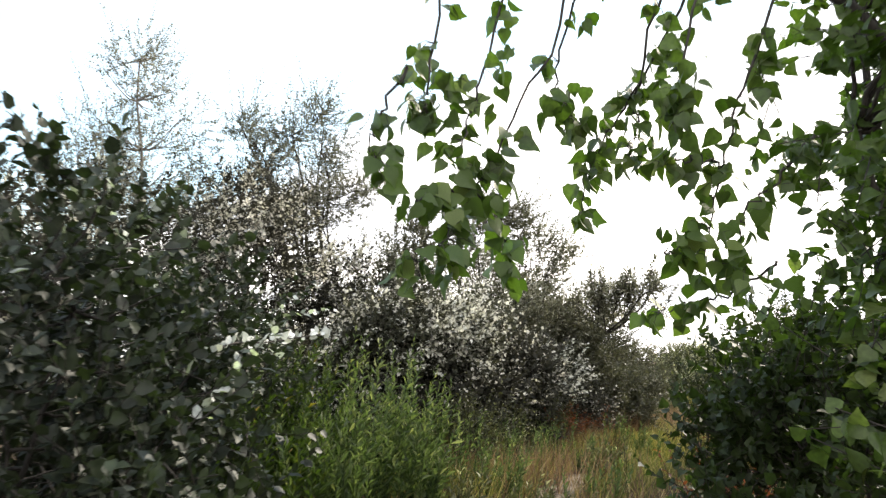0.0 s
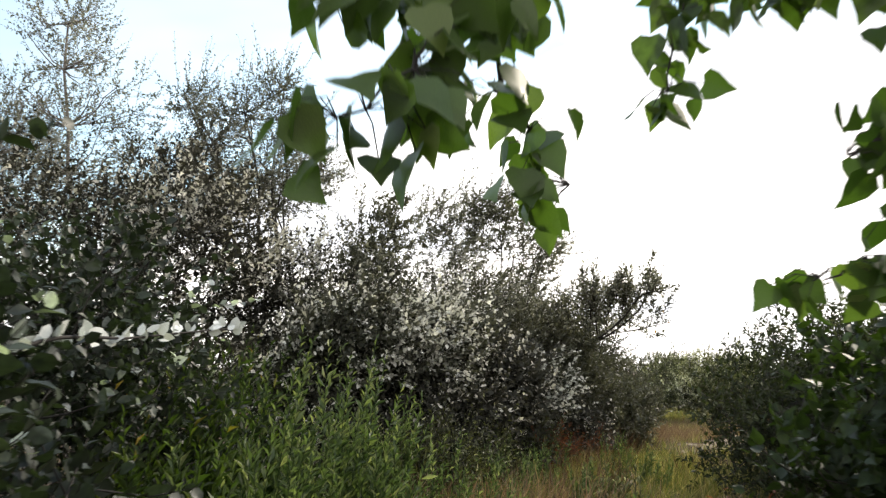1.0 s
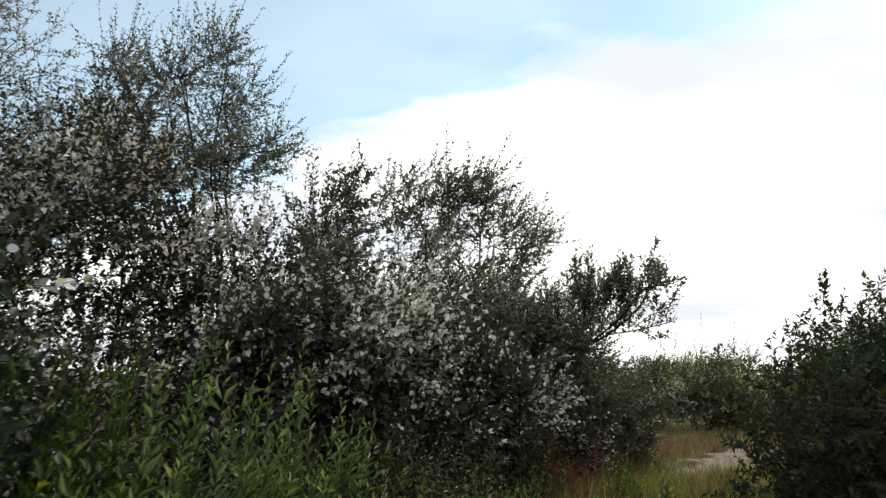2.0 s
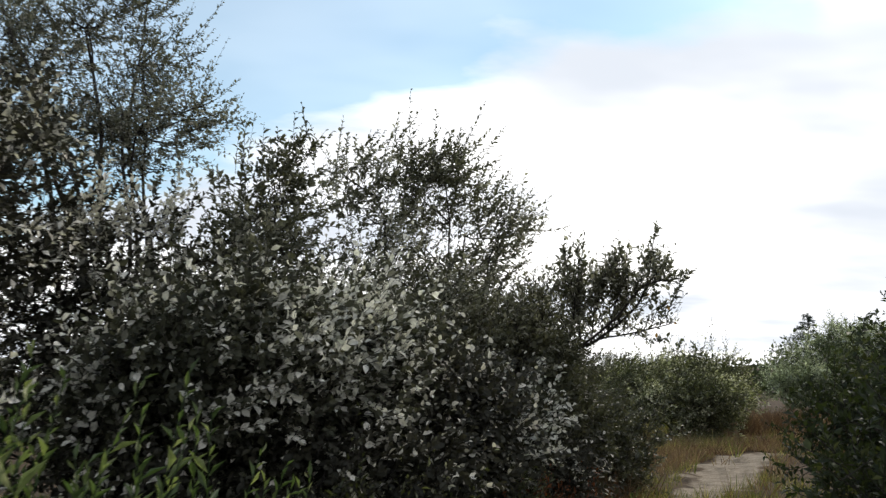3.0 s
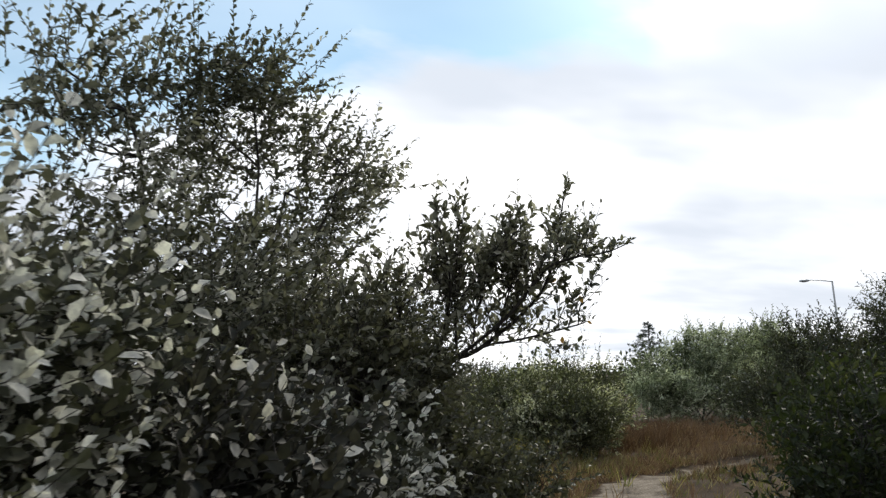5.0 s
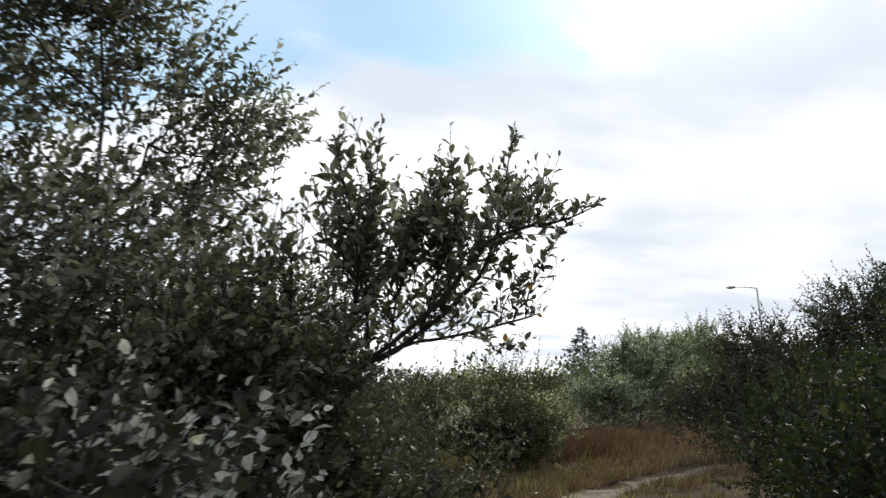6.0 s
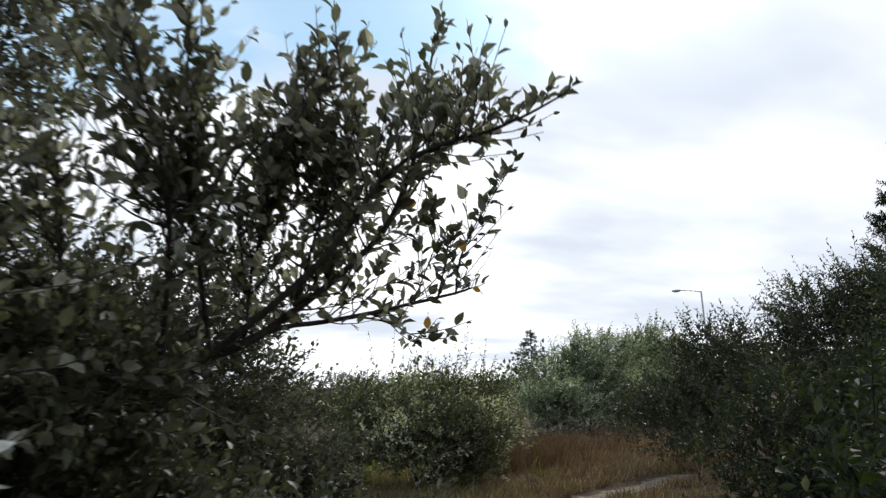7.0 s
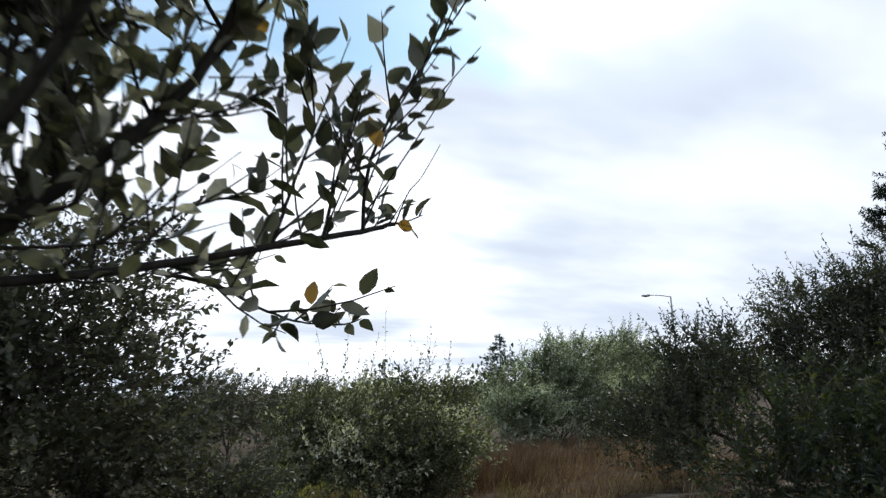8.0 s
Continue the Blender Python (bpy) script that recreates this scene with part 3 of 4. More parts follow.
bush("upright_bush", "narrow dense olive green bush with upright shoots", "shrub", (-0.5, 9.7), [(-0.5, 9.6, 2.8, 0.38, 0.42, 0.85), (-0.4, 9.8, 1.6, 0.75, 0.7, 1.15), (-1.05, 10.3, 2.0, 0.55, 0.6, 1.1)], 21000, OLIVE, 0.065, 0.5, 23, OVAL, 14, 0.27, 5, 0.025, sprigs=30, light=0.45)
bush("silvery_thicket", "grey-green thicket with pale leaf undersides", "shrub", (-2.4, 8.8), [(-2.4, 8.7, 2.3, 1.0, 0.9, 1.2), (-3.6, 8.3, 2.4, 1.0, 0.9, 1.3), (-1.7, 9.3, 1.85, 0.8, 0.8, 1.15), (-3.0, 9.4, 3.2, 0.8, 0.7, 0.7), (-2.4, 7.6, 1.0, 1.2, 0.8, 0.9)], 44000, SILVER, 0.066, 0.54, 24, QUICK, 13, 0.3, 8, 0.03, sprigs=60, light=0.36, patchy=0.24, speckle=0.2, sweep=(0.3, 0.0, 0.1))
bush("grey_tree", "sparse grey thin-branched small tree behind the bushes", "tree", (-2.1, 10.9), [(-2.17, 10.97, 5.45, 0.42, 0.42, 0.4), (-2.55, 10.69, 5.01, 0.4, 0.4, 0.38), (-2.93, 10.61, 4.56, 0.42, 0.42, 0.4), (-1.8, 11.2, 5.0, 0.32, 0.32, 0.3), (-1.41, 10.9, 4.11, 0.34, 0.34, 0.32), (-2.23, 10.92, 4.02, 0.42, 0.42, 0.4), (-2.62, 10.69, 3.89, 0.42, 0.42, 0.4), (-2.04, 11.2, 4.62, 0.36, 0.36, 0.34), (-3.44, 11.17, 5.31, 0.4, 0.4, 0.38), (-1.79, 10.79, 3.84, 0.4, 0.4, 0.38)], 15000, GREY, 0.055, 0.5, 25, QUICK, 12, 0.3, 8, 0.04, BARK, sprigs=120, sprig=0.5, limbs=80, light=0.28, shell=0.6, clumps=0)
bush("grey_tree", "sparse grey thin-branched small tree behind the bushes", "tree", (-4.8, 10.6), [(-4.7, 10.4, 4.2, 1.1, 1.0, 1.4), (-5.6, 10.2, 3.4, 1.2, 1.0, 1.6), (-5.0, 10.4, 5.9, 0.6, 0.6, 0.8)], 20000, GREY, 0.055, 0.5, 26, QUICK, 12, 0.34, 4, 0.05, PALE, sprigs=60, limbs=140, light=0.4)
bush("far_thicket", "dense dark thicket of grey-green bushes", "shrub", (-5.2, 6.5), [(-5.0, 6.6, 1.6, 1.6, 1.4, 1.8), (-3.9, 5.2, 1.3, 1.2, 1.1, 1.3)], 26000, SILVER, 0.075, 0.52, 27, QUICK, 12, 0.32, 6, 0.03, light=0.26)
bush("back_bush", "round olive bush beside the clearing", "shrub", (2.9, 14.6), [(2.9, 14.5, 1.4, 1.25, 1.0, 1.15), (1.6, 14.8, 1.5, 1.2, 1.0, 1.3), (3.6, 14.9, 0.8, 0.55, 0.6, 0.7), (4.45, 15.2, 0.6, 0.55, 0.6, 0.55)], 54000, OLIVE, 0.066, 0.54, 28, QUICK, 12, 0.27, 6, 0.022, sprigs=12, light=0.2)

# added backing that blocks bright sky and ground showing through the bush before it
bush("back_bush", "dark bush added to close the bright gap behind the round olive bush", "shrub", (0.6, 17.6), [(0.6, 17.4, 1.0, 2.0, 1.2, 1.0), (-1.6, 16.2, 1.2, 1.6, 1.2, 1.2), (2.6, 17.6, 0.7, 1.2, 0.9, 0.7)], 30000, OLIVE, 0.08, 0.5, 36, QUICK, 12, 0.34, 6, 0.022, light=0.38)


bush("weedy_undergrowth", "tangled olive and brown weeds at the foot of the silver bush", "shrub", (0.0, 7.3), [(0.1, 7.4, 0.4, 0.5, 0.35, 0.36), (-0.6, 7.3, 0.42, 0.5, 0.35, 0.38), (0.65, 8.0, 0.38, 0.4, 0.4, 0.33), (1.15, 8.8, 0.4, 0.4, 0.45, 0.36)], 17000, SPARKLE, 0.05, 0.36, 38, QUICK, 12, 0.26, 6, 0.01, light=0.45, patchy=0.3, up=0.6, sprigs=60, sprig=0.36)
bush("rusty_weeds", "low reddish brown weeds beside the trail", "shrub", (1.55, 8.9), [(1.5, 8.8, 0.22, 0.35, 0.4, 0.2), (1.9, 9.5, 0.22, 0.35, 0.4, 0.2)], 2600, RUST, 0.045, 0.3, 39, QUICK, 10, 0.22, 4, 0.006, up=0.8, light=0.4, clumps=3)


def white_branch():
    rng = np.random.default_rng(71)
    top = tagged(new("white_poplar_branch"), "arching white poplar sapling with upturned white leaves", "shrub")
    x, y = -1.5, 2.95
    off = np.array([x, y, float(ground_z(x, y))])
    top.location = off
    line = curve_through([(x, y, off[2] - 0.05), (-1.35, 3.0, 0.9), (-1.1, 3.2, 1.4), (-0.93, 3.65, 1.47), (-0.7, 4.1, 1.53)], 30) - off
    part("stem", tubes_mesh("white_stem", [line], [np.linspace(0.012, 0.002, 30)], 6), BARK, top)
    k = 46
    u = np.linspace(0.5, 1, k)
    P = line[np.minimum((u * 29).astype(int), 29)] + rng.normal(0, 0.012, (k, 3))
    tan = unit(np.gradient(line, axis=0))[np.minimum((u * 29).astype(int), 29)]
    D = unit(tan * 0.6 + np.array([0, 0, 0.5]) + rng.normal(0, 0.5, (k, 3)))
    N = unit(rng.normal(0, 0.6, (k, 3)) + np.array([0.1, -0.8, 0.4]))
    single_leaves(top, leaf_kinds("white_poplar_leaf", LOBED, 0.72, WHITE_ONE, 4, rng, 0.2), P, D, N, rng.uniform(0.035, 0.06, k))


# ---- right of the trail ----
bush("poplar_shrub", "low green poplar shrub beside the trail", "shrub", (1.95, 3.2), [(1.95, 3.1, 0.75, 0.75, 0.8, 0.75)], 8000, GREEN, 0.058, 0.85, 31, HEART, 11, 0.24, 5, 0.016, light=0.08, patchy=0.3)
bush("bayberry_bush", "dark green dense bayberry bush beside the trail", "shrub", (4.0, 7.4), [(3.1, 7.1, 0.72, 0.8, 0.75, 0.68), (4.2, 7.5, 1.0, 1.0, 0.95, 0.8), (5.3, 7.9, 0.95, 1.0, 1.0, 0.85)], 40000, DARK, 0.062, 0.46, 32, QUICK, 12, 0.22, 6, 0.022, light=0.45)
bush("bayberry_bush", "low dark green bayberry bush at the trail bend", "shrub", (5.0, 9.3), [(4.65, 9.2, 0.75, 0.85, 0.75, 0.75), (5.6, 9.3, 0.85, 0.95, 0.9, 0.75)], 24000, DARK, 0.062, 0.46, 37, QUICK, 12, 0.22, 6, 0.022, light=0.42)
bush("bayberry_bush", "tall dark green bush beside the clearing", "shrub", (8.4, 11.7), [(7.9, 12.0, 0.8, 1.3, 1.0, 0.75), (9.0, 11.1, 1.35, 1.2, 1.1, 1.1), (7.6, 10.9, 0.6, 1.0, 0.9, 0.6)], 44000, DARK, 0.07, 0.44, 33, QUICK, 12, 0.26, 6, 0.03, light=0.42)
bush("willow_tree", "dark green leafy small tree leaning in the wind", "tree", (13.4, 15.3), [(14.0, 15.2, 1.95, 1.15, 1.1, 1.0), (12.4, 16.3, 1.6, 0.95, 0.9, 0.8), (15.1, 14.5, 2.5, 1.1, 1.0, 1.05), (11.6, 16.6, 0.75, 1.3, 1.0, 0.7), (13.6, 14.7, 0.6, 1.5, 1.1, 0.65)], 36000, WILLOW, 0.10, 0.36, 34, QUICK, 12, 0.42, 6, 0.06, sprigs=60, sprig=0.46, light=0.4, sweep=(-0.55, 0.4, 0.1))

# ---- behind the clearing ----
bush("clearing_bush", "rounded silverberry bush with thin grey shoots", "shrub", (7.5, 18.6), [(7.6, 18.8, 0.95, 1.5, 1.2, 0.85), (8.7, 19.0, 0.8, 0.9, 0.8, 0.75), (6.7, 18.8, 0.7, 0.8, 0.8, 0.6), (7.0, 17.5, 0.6, 0.95, 0.8, 0.5), (7.9, 17.5, 0.6, 0.8, 0.7, 0.5)], 50000, SPARKLE, 0.075, 0.46, 51, QUICK, 12, 0.3, 7, 0.022, sprigs=70, sprig=0.7, light=0.62, patchy=0.3)
bush("willow_bush", "tall pale grey-green bush swaying in the wind", "shrub", (16.2, 24.2), [(16.4, 24.0, 1.5, 1.5, 1.3, 1.05), (14.6, 24.2, 0.85, 1.2, 1.1, 0.8), (18.4, 24.6, 1.1, 1.4, 1.2, 0.9), (16.5, 23.0, 0.62, 2.6, 1.0, 0.72), (14.2, 23.2, 0.6, 1.5, 0.9, 0.7), (18.6, 23.6, 0.6, 1.4, 0.9, 0.7)], 46000, SAGE, 0.12, 0.36, 52, QUICK, 12, 0.41, 7, 0.03, sprigs=50, light=0.52, patchy=0.34)
bush("willow_bush", "grey-green bush behind the clearing", "shrub", (21.5, 27.0), [(21.0, 26.6, 1.5, 2.0, 1.5, 1.3), (24.0, 28.5, 1.7, 2.0, 1.5, 1.4)], 22000, SAGE, 0.13, 0.36, 53, QUICK, 12, 0.41, 6, 0.03, sprigs=50, light=0.45)
tufts("dry_grass", "dry reddish brown grass at the clearing edge", (9.5, 17.3), (2.6, 1.0), 5000, DRYGRASS, 0.17, 0.008, 61, clear=1.0)
tufts("dry_grass", "tall rusty brown grass between the bushes", (11.2, 20.2), (1.1, 0.9), 1700, RUSTGRASS, 0.5, 0.009, 62)
tufts("trail_grass", "dry and green grass along the trail", (2.0, 9.5), (1.4, 2.4), 9000, GRASS, 0.24, 0.006, 63, clear=0.3)
tufts("trail_grass", "dry brown grass tufts along the trail", (0.9, 6.6), (0.6, 1.4), 1800, DRYGRASS, 0.3, 0.006, 64, clear=0.2)


bush("rusty_shrub", "low shrub with rusty orange autumn leaves", "shrub", (1.75, 4.3), [(1.75, 4.3, 0.42, 0.3, 0.3, 0.25)], 700, RUST, 0.05, 0.5, 35, OVAL, 10, 0.2, 3, 0.008, light=0.5)

# ---- the leaning silverberry by the trail, met branch by branch ----
LEAF_OVAL = (np.array([(0, 0, 0), (.08, 0, 0), (.20, .30, .06), (.42, .50, .10), (.66, .40, .09), (.88, .16, .02), (1, 0, -.06), (.88, -.16, .02), (.66, -.40, .09), (.42, -.50, .10), (.20, -.33, .06), (.30, 0, 0), (.62, 0, -.01)]),
             np.array([(1, 11, 2), (11, 3, 2), (11, 12, 3), (12, 4, 3), (12, 5, 4), (12, 6, 5), (1, 10, 11), (11, 10, 9), (11, 9, 12), (12, 9, 8), (12, 8, 7), (12, 7, 6)]))


def single_leaves(parent, mesh_list, P, D, N, L):
    for i in range(len(P)):
        d = Vector(D[i]).normalized()
        s = Vector(N[i]).cross(d).normalized()
        nrm = d.cross(s)
        ob = new("leaf", mesh_list[i % len(mesh_list)])
        ob.parent = parent
        ob.matrix_local = Matrix.Translation(Vector(P[i])) @ Matrix((d, s, nrm)).transposed().to_4x4() @ Matrix.Scale(float(L[i]), 4)


def leaf_kinds(name, shape, wide, mat, n, rng, curl=0.18):
    """A few leaf meshes, one metre long, that differ in width, curl and fold."""
    kinds = []
    for i in range(n):
        v = shape[0].copy()
        v[:, 1] *= wide * rng.uniform(0.82, 1.15)
        v[:, 2] = v[:, 2] * rng.uniform(0.2, 1.1) - curl * rng.uniform(-0.3, 0.8) * v[:, 0] ** 2
        v[:, 1] += rng.uniform(-0.06, 0.06) * v[:, 0] ** 2
        me = raw_mesh(name, v, shape[1], smooth=True)
        me.materials.append(mat)
        kinds.append(me)
    return kinds


def leaning_bush():
    rng = np.random.default_rng(77)
    # lower mass toned darker than the limbs, in place of shade
    top = bush("leaning_silverberry", "silverberry bush leaning over the trail, oval leaves, some darkened for shade", "shrub", (1.6, 10.8),
               [(1.75, 10.6, 0.95, 0.85, 0.6, 0.65), (1.8, 10.6, 1.5, 0.6, 0.4, 0.38), (2.45, 10.75, 0.8, 0.6, 0.5, 0.55), (2.95, 11.35, 0.6, 0.65, 0.5, 0.55), (2.7, 10.75, 0.42, 0.5, 0.4, 0.38)], 33000, OLIVE, 0.06, 0.52, 29, OVAL, 12, 0.24, 5, 0.03, light=0.12)
    off = np.array(top.location)
    limbs = [
        ([(1.6, 10.8, 0.35), (2.05, 10.75, 1.2), (2.48, 10.62, 1.68), (2.65, 10.5, 1.77), (2.8, 10.42, 1.88), (2.93, 10.36, 1.99), (3.08, 10.3, 2.15), (3.15, 10.22, 2.35), (3.17, 10.17, 2.55), (3.21, 10.16, 2.73), (3.25, 10.15, 2.9)], 0.021, 0.003),
        ([(2.48, 10.62, 1.68), (2.68, 10.4, 1.86), (2.84, 10.24, 2.03), (2.92, 10.12, 2.17), (3.0, 10.0, 2.29), (3.1, 9.85, 2.33), (3.14, 9.72, 2.32), (3.17, 9.58, 2.32), (3.22, 9.47, 2.35)], 0.014, 0.0025),
        ([(2.48, 10.62, 1.68), (2.71, 10.47, 1.81), (2.96, 10.43, 1.85), (3.2, 10.4, 1.9), (3.41, 10.38, 1.95), (3.48, 10.38, 1.97)], 0.011, 0.004),
        ([(2.55, 10.52, 1.74), (2.46, 10.3, 2.05), (2.4, 10.1, 2.23), (2.37, 9.98, 2.43), (2.37, 9.94, 2.66)], 0.010, 0.0025),
        ([(2.4, 10.6, 1.62), (2.37, 10.2, 2.0), (2.32, 10.0, 2.19), (2.25, 9.9, 2.4), (2.19, 9.86, 2.58)], 0.010, 0.0025),
        ([(2.46, 10.3, 2.05), (2.55, 10.1, 2.27), (2.65, 10.05, 2.38), (2.75, 10.0, 2.48), (2.87, 9.98, 2.6)], 0.006, 0.002),
        ([(2.8, 10.42, 1.88), (2.83, 10.3, 2.11), (2.88, 10.2, 2.32), (2.94, 10.15, 2.53)], 0.007, 0.002),
        ([(2.65, 10.5, 1.77), (2.66, 10.4, 2.05), (2.72, 10.3, 2.3), (2.78, 10.2, 2.45)], 0.008, 0.002),
        ([(3.08, 10.3, 2.15), (3.18, 10.24, 2.3), (3.24, 10.2, 2.42), (3.3, 10.15, 2.52)], 0.005, 0.0016),
        ([(2.05, 10.75, 1.2), (1.9, 10.45, 1.7), (1.78, 10.2, 2.05)], 0.012, 0.003),
        ([(2.15, 10.72, 1.3), (2.12, 10.5, 1.75), (2.1, 10.3, 2.1), (2.08, 10.25, 2.25)], 0.010, 0.003),
        ([(2.0, 10.6, 1.15), (1.75, 10.4, 1.6), (1.5, 10.3, 2.05)], 0.012, 0.003),
    ]
    limbs += [        # the leafy end of the low limb, and the spray that hangs under it
        ([(3.41, 10.38, 1.95), (3.4, 10.33, 2.06), (3.44, 10.3, 2.17), (3.49, 10.27, 2.26), (3.57, 10.22, 2.4)], 0.004, 0.0014),
        ([(3.24, 10.4, 1.91), (3.26, 10.35, 2.01), (3.28, 10.3, 2.11), (3.25, 10.25, 2.23)], 0.004, 0.0014),
        ([(3.33, 10.38, 1.93), (3.34, 10.34, 2.03), (3.36, 10.3, 2.13)], 0.004, 0.0014),
        ([(3.05, 10.43, 1.86), (3.15, 10.42, 1.84), (3.24, 10.47, 1.81), (3.34, 10.53, 1.79), (3.45, 10.58, 1.79)], 0.004, 0.0014),
        ([(2.9, 10.44, 1.84), (3.0, 10.4, 1.93), (3.08, 10.36, 2.03)], 0.004, 0.0014),
        ([(3.0, 10.42, 1.86), (3.08, 10.38, 1.95), (3.16, 10.34, 1.98)], 0.004, 0.0014),
    ]
    for k in range(190):      # side shoots that fill the crown between the main limbs
        if k < 74:
            pick, lo, hi = rng.choice([0, 0, 1, 1, 3, 4, 5, 5, 6, 6, 7, 7, 8, 9, 10, 11]), 9, 22
        elif k < 112:
            pick, lo, hi = rng.choice([4, 7, 9, 10, 10, 11, 11]), 7, 18
        elif k < 140:
            pick, lo, hi = rng.choice([0, 1, 6, 7]), 8, 17
        else:
            pick, lo, hi = rng.choice([0, 1, 3, 3, 4, 6, 7, 7, 10]), 4, 13
        pts, r0, r1 = limbs[pick]
        c = curve_through(pts, 26)
        j = rng.integers(lo, hi)
        d = unit(0.6 * unit(c[j + 1] - c[j]) + 0.75 * unit(rng.normal(size=3)) + np.array([-0.05, 0.1, 0.35]))
        ln = rng.uniform(0.14, 0.34)
        if c[j][2] + d[2] * ln > 2.36:       # the crown's top stays open between the leading shoots
            ln = max(0.05, min(ln, (2.36 - c[j][2]) / max(d[2], 0.2)))
        limbs.append(([tuple(c[j]), tuple(c[j] + d * ln * 0.5 + rng.normal(0, 0.02, 3)), tuple(c[j] + d * ln + np.array([0, 0, 0.05]))], 0.0042, 0.0014))
    for pts in ([(3.0, 10.33, 2.08), (3.1, 10.3, 2.1), (3.2, 10.28, 2.13), (3.3, 10.26, 2.2)], [(3.1, 10.3, 2.16), (3.18, 10.28, 2.17), (3.26, 10.26, 2.18)],
                [(2.95, 10.42, 1.86), (3.05, 10.38, 1.9), (3.16, 10.36, 1.94)], [(3.48, 10.38, 1.97), (3.5, 10.36, 2.03), (3.52, 10.34, 2.06), (3.56, 10.33, 2.13)]):
        part("bare_twig", tubes_mesh("bare_twig", [curve_through(pts, 14) - off], [np.linspace(0.0016, 0.0006, 14)], 5), BARK, top)
    roots, dirs, lens = [], [], []
    for i, (pts, r0, r1) in enumerate(limbs):
        line = curve_through(pts, 26) - off
        line[1:-1] += rng.normal(0, min(0.004, 0.3 * r1), (24, 3))
        part("limb", tubes_mesh("limb", [line], [np.linspace(r0, r1, 26)], 7), BARK, top)
        seg = np.linalg.norm(np.diff(line, axis=0), axis=1).sum()
        k = max(4, int(seg / (0.09 if i < 12 or i > 17 else 0.036)))
        for u in np.linspace(0.3 if r0 > 0.0105 else 0.1, 1.0, k):
            j = min(int(u * 25), 24)
            tan = unit(line[j + 1] - line[j])
            d = unit(tan * 0.75 + unit(rng.normal(size=3)) * (0.8 if u < 0.7 else 0.45) + np.array([0, 0, 0.30]))
            if u > 0.97:
                d = tan
            roots.append(line[j])
            dirs.append(d)
            lens.append(rng.uniform(0.11, 0.27) * (1.0 if u < 0.75 else 0.4))
    roots, dirs, lens = np.array(roots), np.array(dirs), np.array(lens)
    t = np.linspace(0, 1, 4)[None, :, None]
    tl = roots[:, None] + dirs[:, None] * lens[:, None, None] * t + (t ** 2) * (np.array([0, 0, 0.25]) + 0.10 * WIND) * lens[:, None, None]
    part("twigs", tubes_mesh("limb_twigs", list(tl), [np.array([0.0026, 0.002, 0.0015, 0.0009])] * len(tl), 4), BARK, top, kind="stuff")
    P, LD, NN, L, W = leafy(roots, dirs, lens, 5, rng, 0.062, 0.5, up=0.45, spread=0.75, blown=0.08)
    near = np.argsort(-(P[:, 0] + off[0]) + 0.5 * np.abs(P[:, 2] + off[2] - 2.1))[:300]
    rest = np.setdiff1d(np.arange(len(P)), near)
    part("foliage", leaves_mesh("limb_foliage", P[rest], LD[rest], NN[rest], L[rest], W[rest], rng.normal(0.55, 0.25, len(rest)), OVAL), OLIVE, top, kind="stuff")
    single_leaves(top, leaf_kinds("silverberry_leaf", LEAF_OVAL, 0.54, OLIVE_ONE_SHADED, 6, rng), P[near], LD[near], NN[near], L[near])


leaning_bush()
white_branch()


